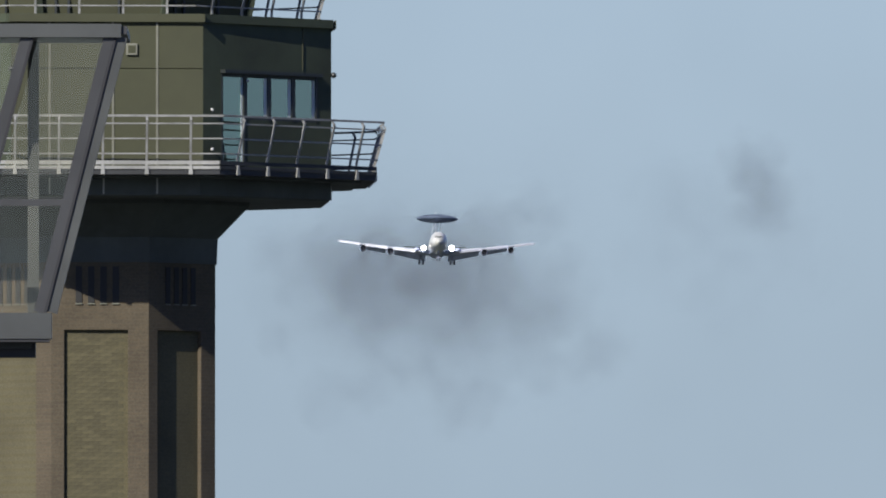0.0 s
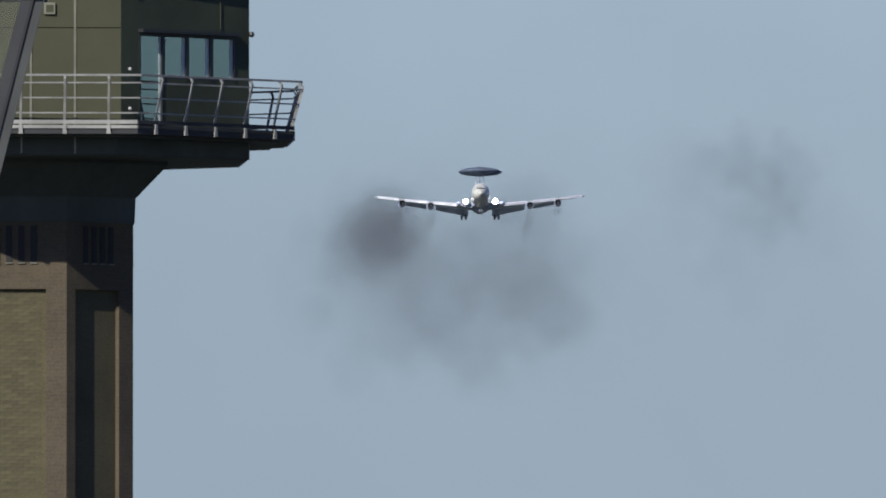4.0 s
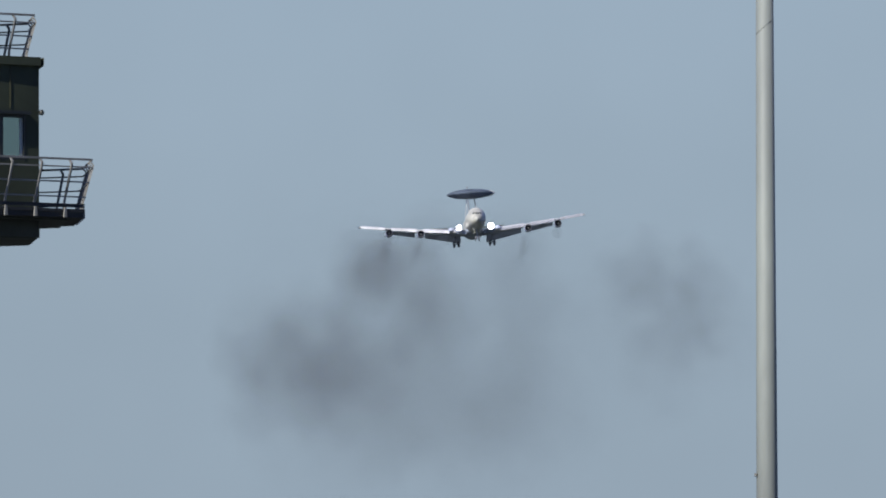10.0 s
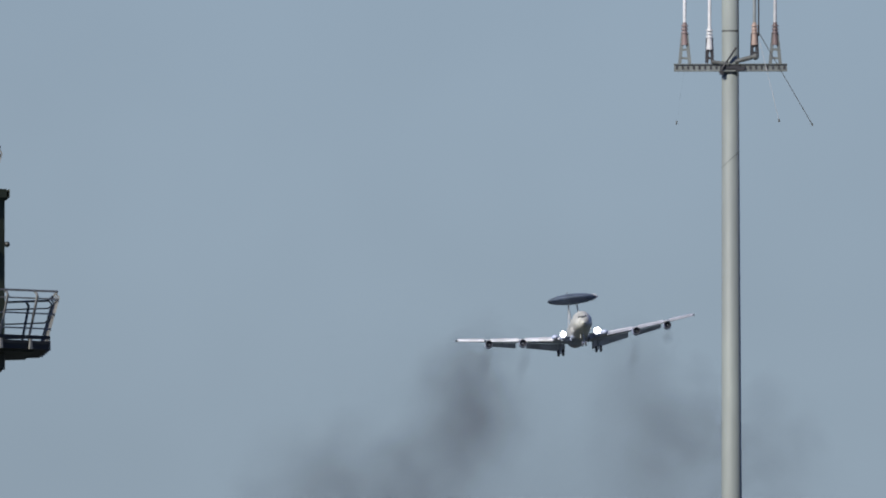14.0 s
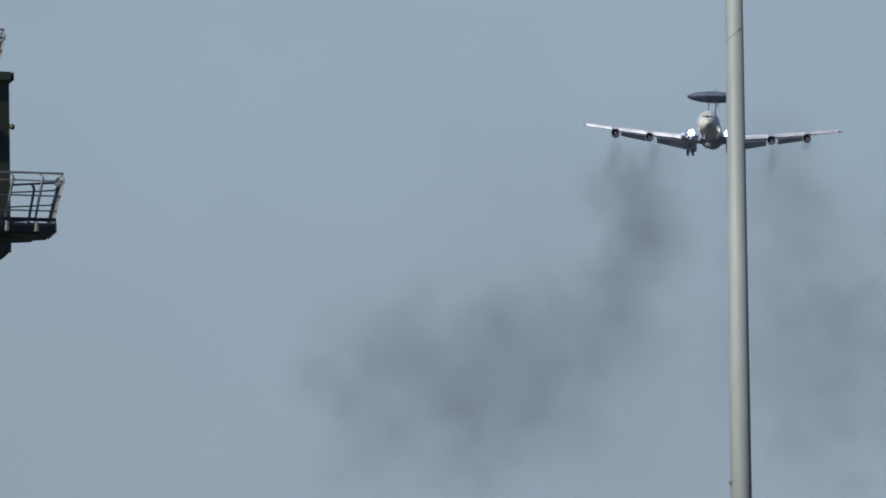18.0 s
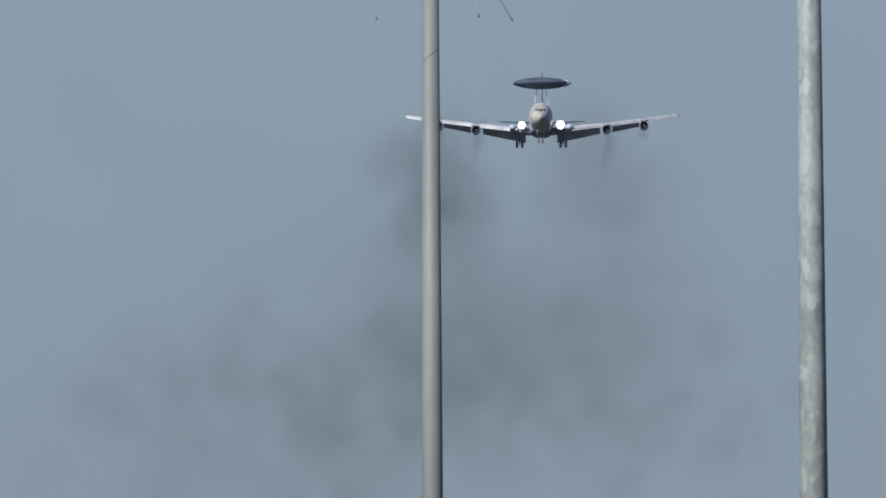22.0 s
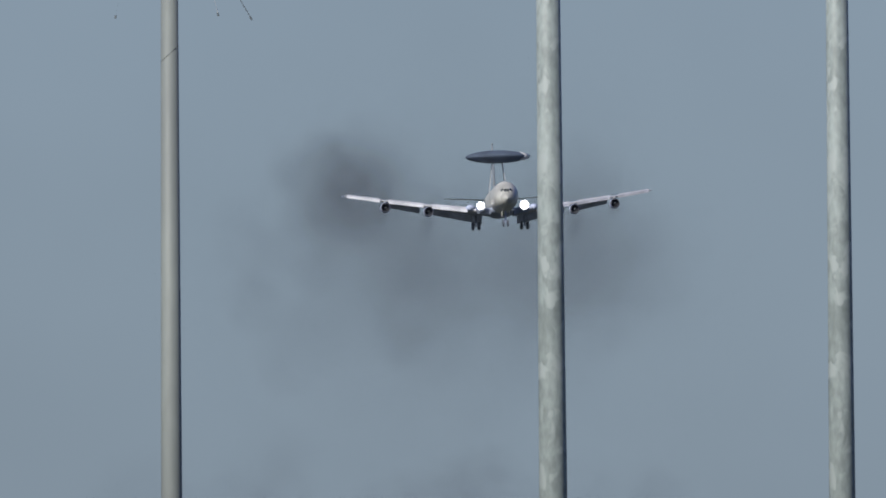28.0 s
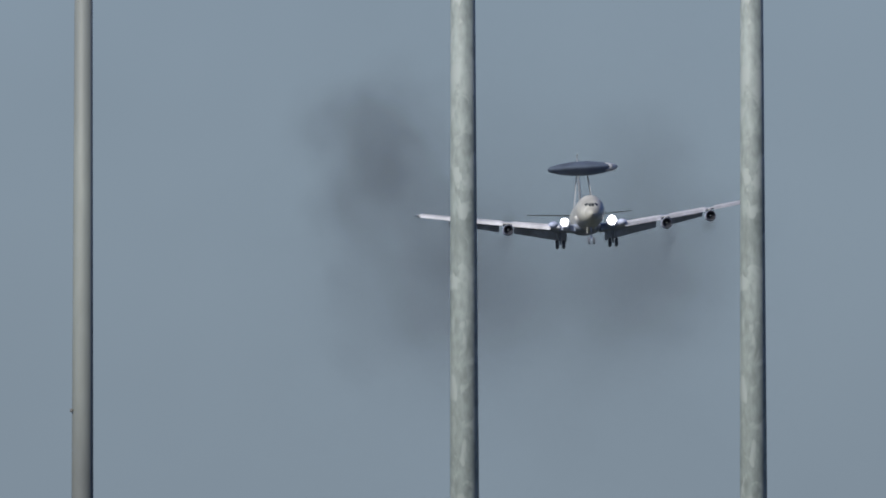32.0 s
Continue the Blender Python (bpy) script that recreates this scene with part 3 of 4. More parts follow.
lm = post("leaning_mullion", (54, 68), (-77, 556), 19, CAB_STEEL, -0.02)
post("gasket", (65, 68), (-66, 556), 5, GASKET, -0.03, parent=lm)
post("leaning_mullion", (-102, 68), (-233, 556), 24, CAB_STEEL, -0.02)
post("back_mullion", (62, 66), (62, 556), 20, BACK_STEEL, 1.6)
post("back_mullion", (-92, 66), (-92, 556), 20, BACK_STEEL, 1.6)
post("transom", (-420, 361), (150, 361), 12, CAB_STEEL, 0.05)
post("edge_frame", (224, 68), (100, 556), 18, EDGE_STEEL, 0.0)
post("sill_beam", (-420, 580), (99, 580), 46, EDGE_STEEL, 0.0, 0.4)
post("floor_edge", (-420, 606), (95, 606), 5, GASKET, 0.0, 0.36)
post("under_beam", (-420, 619), (70, 619), 31, GASKET, 0.3, 0.3)
for a, b in ((206, 52), (52, -102), (-102, -256)):
    for y0, y1 in ((68, 355), (367, 556)):
        bm = B()
        f = lambda x, y: Vector(look_at(x - 215 + slant(y), y))
        pts = [f(b + 24, y1), f(a - 2, y1), f(a - 2, y0), f(b + 24, y0)]
        loft(bm, [pts, [p + Vector((0, 0.06, 0)) for p in pts]])
        g = part("pane", bm, CAB_PANE, lookout, "clear leaning window pane")
        g.visible_shadow = False
bm = B()
box(bm, (-9.2, 1.5, 3.7), (2.4, 2.4, 7.4))
part("pedestal", bm, CAB_STEEL, lookout, "plain grey pedestal of the lookout")
bm = B()
box(bm, (-7.4, 1.4, look_at(0, 612)[2]), (4.6, 2.6, 0.1))
part("floor_plate", bm, CAB_STEEL, lookout)
bm = B()
box(bm, (-6.9, 1.2, look_at(0, 56)[2]), (6.0, 2.6, 0.1))
part("roof_plate", bm, CAB_STEEL, lookout)

# ---- the green hall ----
hall = thing("gabled_hall", pose(6.52, 300, 0, 0, 0, 6.2), "green sheet-metal hall with a mossy gabled roof", "hall")
RIDGE, HALF, FALL, LONG = 7.0, 5.1, 0.565, 15.4
EAVE = RIDGE - HALF * FALL
bm = B()
loft(bm, [[(-HALF, y, 0), (HALF, y, 0), (HALF, y, EAVE), (0, y, RIDGE - 0.05), (-HALF, y, EAVE)] for y in (0.15, LONG)])
part("wall", bm, HALL_GREEN, hall, "green ribbed metal wall with a gable")
for i in range(27):
    x = -HALF + 0.2 + i * 0.384
    z = RIDGE - abs(x) * FALL - 0.16
    bm = B()
    box(bm, (x, 0.145, z / 2), (0.05, 0.012, z))
    part("rib", bm, HALL_GREEN, hall)
for s in (-1, 1):
    bm = B()
    e = HALF + 0.35
    pts = [(0, RIDGE), (s * e, RIDGE - e * FALL), (s * e, RIDGE - e * FALL + 0.07), (0, RIDGE + 0.07)]
    loft(bm, [[(x, y, z) for x, z in pts] for y in (0.09, LONG + 0.2)])
    roof = part("roof_slope", bm, HALL_ROOF, hall, "mossy grey-green roof sheet")
    for y, w in ((0.11, 0.06), (LONG - 0.85, 2.0)):
        bm = B()
        bar(bm, (s * 0.05, y, RIDGE + 0.055), (s * e, y, RIDGE - e * FALL + 0.085), w, 0.05, (0, 0, 1))
        part("verge", bm, DECK, roof, "dark verge flashing")
bm = B()
rod(bm, (0, 0.06, RIDGE + 0.06), (0, LONG + 0.2, RIDGE + 0.06), 0.06)
part("ridge_cap", bm, HALL_ROOF, hall)
bm = B()
bmesh.ops.create_uvsphere(bm, u_segments=10, v_segments=8, radius=0.03, matrix=Matrix.Translation((0, 0.05, RIDGE + 0.13)))
part("finial", bm, DECK, hall)

# ---- young trees behind the tower ----
rng = random.Random(4)


def young_tree(x, y, top):
    t = thing("young_tree", pose(x, y, 0), "slender tree with upright shoots and small opening leaves", "tree", "young trees")
    bm = B()
    rod(bm, (0, 0, 0), (0.1, 0, top * 0.55), 0.16, 0.09)
    rod(bm, (0.1, 0, top * 0.55), (0.05, 0, top * 0.9), 0.09, 0.04)
    part("trunk", bm, BARK, t, smooth=True)
    for i in range(9):
        a, z = rng.uniform(0, 6.28), top * rng.uniform(0.5, 0.8)
        r = rng.uniform(0.25, 0.75)
        p = Vector((0.08, 0, z))
        q = p + Vector((r * math.cos(a), r * math.sin(a), top * 0.13))
        e = Vector((q.x * 1.05, q.y * 1.05, top * rng.uniform(0.93, 1.0)))
        bm = B()
        rod(bm, p, q, 0.05, 0.035, 6)
        rod(bm, q, e, 0.025, 0.007, 6)
        limb = part("limb", bm, BARK, t)
        bm = B()
        for j in range(8):
            f = rng.uniform(0.3, 1.0)
            s = q.lerp(e, f)
            b = rng.uniform(0, 6.28)
            w = s + Vector((0.3 * math.cos(b), 0.3 * math.sin(b), rng.uniform(0.3, 0.6))) * rng.uniform(0.25, 0.5)
            rod(bm, s, w, 0.012, 0.005, 4)
        part("twigs", bm, BARK, limb)
        bm = B()
        for j in range(26):
            s = q.lerp(e, 1.03 - 0.6 * rng.random() ** 1.5)
            c = s + Vector((rng.gauss(0, 0.03), rng.gauss(0, 0.03), rng.uniform(-0.02, 0.05)))
            a, b = rng.uniform(0, 6.28), rng.uniform(0.3, 1.2)
            u = Vector((math.cos(a) * math.cos(b), math.sin(a) * math.cos(b), math.sin(b))) * rng.uniform(0.05, 0.09)
            v = Vector((-math.sin(a), math.cos(a), 0)) * 0.022
            n = u.cross(v).normalized() * 0.003
            loft(bm, [[c, c + u * 0.5 + v, c + u, c + u * 0.5 - v], [p + n for p in (c, c + u * 0.5 + v, c + u, c + u * 0.5 - v)]])
        part("leaves", bm, LEAF, limb, "small grey-green opening leaves")


for x, y, top in ((-2.25, 350, 7.58), (-3.45, 352, 7.6), (-1.6, 354, 7.25)):
    young_tree(x, y, top)


# ---- the masts ----
def tapered(h, r0, r1, seg=28):
    return loft(B(), [[(r * math.cos(6.28318 * i / seg), r * math.sin(6.28318 * i / seg), z) for i in range(seg)]
                      for z, r in ((0, r0), (h * 0.5, (r0 + r1) / 2), (h, r1))])


antenna_mast = thing("antenna_mast", pose(10.924, 366.8, 0, 0, -0.13, 0), "tall weathered grey mast with an antenna crossarm", "antenna mast")
ARM = 20.06
part("pole", tapered(ARM + 3.6, 0.228, 0.137), MAST_PAINT, antenna_mast, "tapered weathered grey tube", smooth=True)
bm = B()
box(bm, (0, 0, 0.1), (0.8, 0.8, 0.2), None, 0.03)
part("footing", bm, DECK, antenna_mast)
bm = B()
box(bm, (0, -0.17, ARM), (2.0, 0.02, 0.12))
for z in (-0.062, 0.062):
    box(bm, (0, -0.18, ARM + z), (2.0, 0.06, 0.016))
crossarm = part("crossarm", bm, ARM_ZINC, antenna_mast, "slotted galvanised crossarm")
slot_mesh = mesh_of(box(B(), (0, 0, 0), (0.034, 0.012, 0.055)), "slot", CABLE)
for i in range(20):
    hole = place(crossarm, new("slot", slot_mesh))
    hole.location = (-0.95 + 0.1 * i, -0.184, ARM)
bm = B()
box(bm, (0, -0.02, ARM + 0.01), (0.36, 0.36, 0.1), None, 0.02)
box(bm, (-0.16, -0.2, ARM - 0.06), (0.06, 0.06, 0.14))
box(bm, (0.17, -0.2, ARM - 0.02), (0.16, 0.06, 0.08))
rod(bm, (-0.2, -0.22, ARM - 0.1), (0.1, -0.22, ARM + 0.36), 0.018)
part("clamp", bm, CABLE, antenna_mast, "dark clamp of the crossarm")
bm = B()
rod(bm, (-0.34, -0.2, ARM + 0.1), (-0.02, -0.2, ARM + 0.06), 0.035)
rod(bm, (0.08, -0.2, ARM + 0.1), (0.44, -0.2, ARM + 0.2), 0.04)
bmesh.ops.create_uvsphere(bm, u_segments=10, v_segments=8, radius=0.06, matrix=Matrix.Translation((0.44, -0.2, ARM + 0.19)))
part("side_strut", bm, OLD_ZINC, antenna_mast)
for x, low, mid, dark, coat in ((-0.81, 0.06, 0.6, False, INSULATOR), (-0.37, 0.08, 0.52, False, WHIP), (0.425, 0.18, 0.6, True, PEACH), (0.79, 0.06, 0.6, False, INSULATOR)):
    bm = B()
    w = 0.09 if abs(x) > 0.5 else 0.05
    for s in (-1, 1):
        bar(bm, (x + s * w, -0.17, ARM + low), (x + s * 0.035, -0.17, ARM + mid), 0.058, 0.04, (0, 1, 0))
    for i in range(3):
        z = ARM + low + (mid - low) * (0.2 + 0.28 * i)
        box(bm, (x, -0.17, z), (0.11, 0.03, 0.04))
    holder = part("antenna_bracket", bm, CABLE if abs(x) < 0.5 else ARM_ZINC, antenna_mast)
    bm = B()
    rod(bm, (x, -0.17, ARM + mid - 0.2), (x, -0.17, ARM + mid + 0.2), 0.062, 0.036, 10)
    for i in range(3):
        rod(bm, (x, -0.17, ARM + mid + 0.01 + 0.06 * i), (x, -0.17, ARM + mid + 0.035 + 0.06 * i), 0.07, 0.058, 10)
    part("insulator", bm, coat, holder, "ribbed insulator")
    part("whip", rod(B(), (x, -0.17, ARM + mid + 0.18), (x + 0.01, -0.17, ARM + mid + 2.9), 0.03, 0.024), PALE_ROD if dark else WHIP, holder, "thin upright whip antenna")
for a, b, r, mat in (((0.5, -0.2, ARM + 0.62), (1.43, -0.25, ARM - 1.0), 0.0065, ROD_GREY), ((0.52, -0.2, ARM + 0.45), (0.85, -0.25, ARM - 0.93), 0.0035, WHIP), ((-0.8, -0.2, ARM + 0.1), (-0.96, -0.3, ARM - 0.97), 0.0004, CABLE)):
    stay = part("drooping_rod", rod(B(), a, b, r), mat, antenna_mast, "thin rod drooping from the crossarm")
    d = (Vector(b) - Vector(a)).normalized()
    part("tip", rod(B(), Vector(b) - d * 0.02, Vector(b) + d * 0.04, 0.015), OLD_ZINC, stay)
part("feeder_rod", rod(B(), (0.5, -0.16, ARM + 0.56), (0.5, -0.16, ARM + 3.4), 0.014), CABLE, antenna_mast, "thin dark rod beside a whip antenna")
part("feeder_cable", rod(B(), (0.135, -0.03, ARM + 0.1), (0.12, -0.03, ARM + 3.4), 0.022), CABLE, antenna_mast, "black feeder cable up the pole")
part("band", rod(B(), (0, 0, ARM + 0.64), (0, 0, ARM + 0.67), 0.152, 0.152, 24), OLD_ZINC, antenna_mast)
# a slack strap and a weld mark on the pole
bm = B()
ring = [Vector((0.158 * math.cos(a), 0.158 * math.sin(a), ARM - 1.62 + 0.14 * math.cos(a))) for a in [6.28318 * i / 24 for i in range(25)]]
for p, q in zip(ring, ring[1:]):
    rod(bm, p, q, 0.005, seg=5)
part("strap", bm, OLD_ZINC, antenna_mast, "thin dark strap round the pole")
bm = B()
box(bm, (-0.2, -0.08, ARM - 9.55), (0.05, 0.06, 0.06), None, 0.01)
part("bolt", bm, GALV, antenna_mast)


def zinc_pole(x, y, lean, r_mid, z_mid):
    h = 24.9
    p = thing("zinc_pole", pose(x, y, 0, 0, lean, 0), "tall galvanised steel pole with mottled zinc", "pole", "galvanised poles")
    slope = 0.0042
    part("tube", tapered(h, r_mid + slope * z_mid, r_mid - slope * (h - z_mid), 36), ZINC, p, "mottled tapered tube", smooth=True)
    bm = B()
    rod(bm, (0, 0, h), (0, 0, h + 0.06), r_mid * 0.8, r_mid * 0.6, 24)
    part("cap", bm, GALV, p)
    bm = B()
    box(bm, (0, 0, 0.03), (0.8, 0.8, 0.06), None, 0.01)
    part("base_plate", bm, GALV, p)
    for i in range(4):
        a = radians(45 + 90 * i)
        part("bolt", rod(B(), (0.42 * math.cos(a), 0.42 * math.sin(a), 0.06), (0.42 * math.cos(a), 0.42 * math.sin(a), 0.16), 0.03, seg=6), GALV, p)
    return p


zinc_pole(13.999, 289.6, -0.42, 0.179, 13.01)
zinc_pole(18.029, 289.4, -0.42, 0.175, 10.94)

# ---- the radar plane ----
plane = thing("radar_aircraft", pose(0, 4600, 155), "grey four-engined radar aircraft on approach, wheels and flaps down", "aircraft")
AX = 0.55  # height of the fuselage axis over the lights


def hoop(y, w, h, z, n=28, sharp=1.0):
    return [(w * math.cos(6.28318 * i / n), y, z + h * math.sin(6.28318 * i / n)) for i in range(n)]


body_rings = [(-21.3, 0.12, 0.12, -0.55), (-20.9, 0.62, 0.6, -0.5), (-20.0, 1.1, 1.1, -0.38), (-18.6, 1.5, 1.58, -0.2), (-17.2, 1.74, 1.95, -0.02), (-15.4, 1.88, 2.12, 0.0),
              (-6, 1.88, 2.16, 0), (8, 1.88, 2.16, 0), (13, 1.8, 2.0, 0.1), (18, 1.35, 1.5, 0.5), (22, 0.8, 0.95, 0.9), (25.3, 0.2, 0.3, 1.2)]
part("fuselage", loft(B(), [hoop(y, w, h, AX + z) for y, w, h, z in body_rings]), AIR_GREY, plane, "pale grey tubular fuselage", smooth=True)
bm = B()
loft(bm, [hoop(y, w, h, AX - 1.45) for y, w, h in ((-8, 0.3, 0.2), (-6, 1.7, 0.8), (2, 1.9, 0.95), (7, 1.7, 0.8), (9, 0.3, 0.2))])
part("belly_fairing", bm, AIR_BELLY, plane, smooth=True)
for a0, a1, front, back in ((-42, -22, (-19.95, 1.12, 1.12, -0.375), (-19.35, 1.28, 1.32, -0.295)), (-20, -1, (-20.4, 0.89, 0.88, -0.43), (-19.75, 1.17, 1.19, -0.35)),
                            (1, 20, (-20.4, 0.89, 0.88, -0.43), (-19.75, 1.17, 1.19, -0.35)), (22, 42, (-19.95, 1.12, 1.12, -0.375), (-19.35, 1.28, 1.32, -0.295))):
    skin = []
    for out in (0.0, 0.045):
        ring = []
        for (y, w, h, z), a in ((front, a0), (front, a1), (back, a1), (back, a0)):
            ring.append(((w + out) * math.sin(radians(a)), y - out, AX + z + (h + out) * math.cos(radians(a))))
        skin.append(ring)
    part("cockpit_window", loft(B(), skin), SCREEN, plane, "dark cockpit window")
part("nose_radome", loft(B(), [hoop(y, w + 0.015, h + 0.015, AX + z) for y, w, h, z in ((-21.33, 0.12, 0.12, -0.55), (-20.9, 0.62, 0.6, -0.5), (-20.4, 0.9, 0.88, -0.44))], caps=False), RADOME, plane, "pale grey nose radome", smooth=True)
part("chin_probe", rod(B(), (0, -21.3, AX - 0.55), (0, -22.0, AX - 0.55), 0.05, 0.02), AIR_GREY, plane)

ROOT_X, TIP_X = 1.7, 22.0


def wing_at(f):
    """Leading edge y, chord, height and thickness at a fraction of the half span."""
    x = ROOT_X + (TIP_X - ROOT_X) * f
    lead = -6.2 + (x - ROOT_X) * 0.715
    chord = 10.4 - 12.0 * f if f < 0.35 else 6.2 - (f - 0.35) * 5.4
    z = -1.24 + 2.83 * f + 0.47 * f * f
    return x, lead, chord, z, 0.125 * chord * (1 - 0.35 * f)


def wing_rib(f, s, a, b, lift=0.0, fat=1.0):
    """A closed rib between the chord fractions a and b."""
    x, lead, chord, z, th = wing_at(f)
    pts = []
    for c in (a, a + (b - a) * 0.3, a + (b - a) * 0.65, b):
        pts.append((c, 0.5 * th * fat * (2.6 * math.sqrt(max(c, 0.002)) * (1 - c)) + 0.02))
    up = [(s * x, lead + c * chord, z + t + lift) for c, t in pts]
    dn = [(s * x, lead + c * chord, z - t * 0.8 + lift) for c, t in pts[::-1]]
    return up + dn


for s in (-1, 1):
    fs = (0, 0.12, 0.25, 0.4, 0.6, 0.8, 1.0)
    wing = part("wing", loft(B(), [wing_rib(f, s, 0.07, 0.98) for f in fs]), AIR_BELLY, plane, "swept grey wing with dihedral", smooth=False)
    part("leading_edge", loft(B(), [wing_rib(f, s, 0.0, 0.08, 0.0, 1.0) for f in (0.1, 0.25, 0.4, 0.6, 0.8, 1.0)]), SLAT, wing, "bright bare metal leading edge")
    # slats droop ahead of the wing between the engines
    for f0, f1 in ((0.16, 0.40), (0.46, 0.70), (0.76, 0.985)):
        rings = []
        for f in (f0, f1):
            x, lead, chord, z, th = wing_at(f)
            g = 1 - 0.35 * f
            rings.append([(s * x, lead - 0.5, z - 0.42 * g), (s * x, lead - 0.42, z + 0.05), (s * x, lead + 0.35, z + 0.42 * g), (s * x, lead + 0.3, z - 0.2)])
        part("slat", loft(B(), rings), SLAT, wing, "bright leading-edge slat")
    # flaps hang from the trailing edge
    for f0, f1, drop, drop1 in ((0.04, 0.38, 1.3, 0.85), (0.475, 0.69, 0.85, 0.6)):
        rings = []
        for f, drop in ((f0, drop), (f1, drop1)):
            x, lead, chord, z, th = wing_at(f)
            ty = lead + chord
            rings.append([(s * x, ty - 0.5, z - 0.12), (s * x, ty + 0.3, z - 0.05), (s * x, ty + 1.0 + drop * 0.5, z - drop), (s * x, ty + 0.8 + drop * 0.5, z - drop - 0.08)])
        part("flap", loft(B(), rings), FLAP, wing, "lowered flap in the shade of the wing, blued for haze")
    part("wingtip_probe", rod(B(), (s * 22.0, 7.2, wing_at(1)[3]), (s * 22.35, 12.5, wing_at(1)[3] + 0.05), 0.06, 0.03), FLAP, wing)
    # engines
    for f in (0.4315, 0.727):
        x, lead, chord, z, th = wing_at(f)
        cy, cz = lead - 2.6, z - (0.98 if f < 0.5 else 1.1)
        e = [(-1.2, 0.58), (-1.15, 0.65), (-0.5, 0.72), (0.8, 0.74), (2.6, 0.56), (3.9, 0.38)]
        rings = [hoop(cy + dy, r, r, cz, 22) for dy, r in e]
        rings = [[(s * x + p[0], p[1], p[2]) for p in ring] for ring in rings]
        eng = part("engine", loft(B(), rings, caps=False), FLAP, plane, "dark jet engine nacelle", smooth=True)
        lip = []
        for i in range(10):
            a = 6.28318 * i / 10
            lip.append([(s * x + p[0], p[1], p[2]) for p in hoop(cy - 1.2 + 0.08 * math.cos(a), 0.61 + 0.06 * math.sin(a), 0.61 + 0.06 * math.sin(a), cz, 22)])
        part("intake_lip", loft(B(), lip + lip[:1], caps=False), ENGINE, eng, "worn metal intake lip", smooth=True)
        bm = B()
        rod(bm, (s * x, cy - 0.5, cz), (s * x, cy - 0.42, cz), 0.56, 0.56, 22)
        part("fan", bm, INTAKE, eng, "black engine intake")
        duct = [[(s * x + p[0], p[1], p[2]) for p in hoop(cy + dy, r, r, cz, 22)] for dy, r in ((-1.16, 0.555), (-0.45, 0.555), (-0.45, 0.575), (-1.16, 0.575))]
        part("intake_duct", loft(B(), duct + duct[:1], caps=False), INTAKE, eng, "dark lining of the intake", smooth=True)
        bm = B()
        rod(bm, (s * x, cy - 0.85, cz), (s * x, cy - 0.48, cz), 0.04, 0.17, 12)
        part("spinner", bm, FIN_GREY, eng)
        bm = B()
        rings = [[(s * x - 0.16, y, zz), (s * x + 0.16, y, zz), (s * x + 0.16, y2, z2), (s * x - 0.16, y2, z2)] for y, zz, y2, z2 in ((cy - 0.6, cz + 0.78, cy + 3.4, cz + 0.55), (lead + 0.1, z + 0.05, lead + 3.0, z - 0.05))]
        part("pylon", loft(B(), rings), AIR_GREY, eng, "grey engine pylon")
        bm.free()
    # main gear: a leg, a truck and four wheels, with its door
    gx, gy, gz = s * 3.49, 2.4, -2.9
    gear = part("main_gear", rod(B(), (gx, gy, -0.4), (gx, gy, gz), 0.16, 0.13, 10), FLAP, plane, "dark main landing gear leg")
    part("truck", bar(B(), (gx, gy - 0.75, gz), (gx, gy + 0.75, gz), 0.2, 0.22), FLAP, gear)
    for wy in (-0.72, 0.72):
        for wx in (-0.43, 0.43):
            bm = B()
            rod(bm, (gx + wx - 0.19, gy + wy, gz), (gx + wx + 0.19, gy + wy, gz), 0.57, 0.57, 20)
            bmesh.ops.bevel(bm, geom=[e for e in bm.edges if len(e.link_faces) == 2 and any(len(f.verts) > 4 for f in e.link_faces)], offset=0.08, segments=2, affect="EDGES")
            wheel = part("wheel", bm, TYRE, gear, "black rubber tyre")
            bm = B()
            rod(bm, (gx + wx - 0.2, gy + wy, gz), (gx + wx + 0.2, gy + wy, gz), 0.25, 0.25, 12)
            part("rim", bm, AIR_BELLY, wheel)
    bm = B()
    box(bm, (s * 2.55, gy - 0.2, -1.85), (0.08, 2.2, 1.0), pose(0, 0, 0, 0, -s * 4, 0))
    box(bm, (s * 4.0, gy - 0.2, -1.5), (0.06, 1.6, 0.9), pose(0, 0, 0, 0, s * 4, 0))
    part("gear_door", bm, FLAP, gear, "hanging dark gear door")
    # landing light in the wing root
    # wider than the lamp itself, so the disc takes in its glare
    bm = B()
    bmesh.ops.create_uvsphere(bm, u_segments=20, v_segments=12, radius=0.54 if s < 0 else 0.62, matrix=Matrix.Translation((s * 3.12, -6.3, -0.34)) @ Matrix.Diagonal((1, 0.4, 1, 1)))
    part("landing_light", bm, LANDING, plane, "blazing white landing light", smooth=True)
    bm = B()
    rod(bm, (s * 3.05, -6.2, -0.45), (s * 3.0, -4.4, -0.8), 0.7, 0.5, 20)
    part("light_housing", bm, FLAP, plane, smooth=True)
    # an added lump stands in for shade on the wing root
    bm = B()
    bmesh.ops.create_uvsphere(bm, u_segments=16, v_segments=10, radius=0.55, matrix=Matrix.Translation((s * 4.5, -4.0, -0.55)) @ Matrix.Diagonal((1.2, 1.6, 0.85, 1)))
    part("root_fairing", bm, FLAP, wing, "added lump for the shade at the wing root", smooth=True)
    # tailplane
    part("tailplane", loft(B(), [[(s * x, y, z), (s * x, y + c * 0.3, z + 0.025 * c / 3), (s * x, y + c, z), (s * x, y + c * 0.3, z - 0.025 * c / 3)] for x, y, c, z in ((0.7, 19.0, 4.6, 1.6), (6.95, 23.4, 2.1, 2.1))]), TAIL_WHITE, plane, "swept pale grey tailplane")
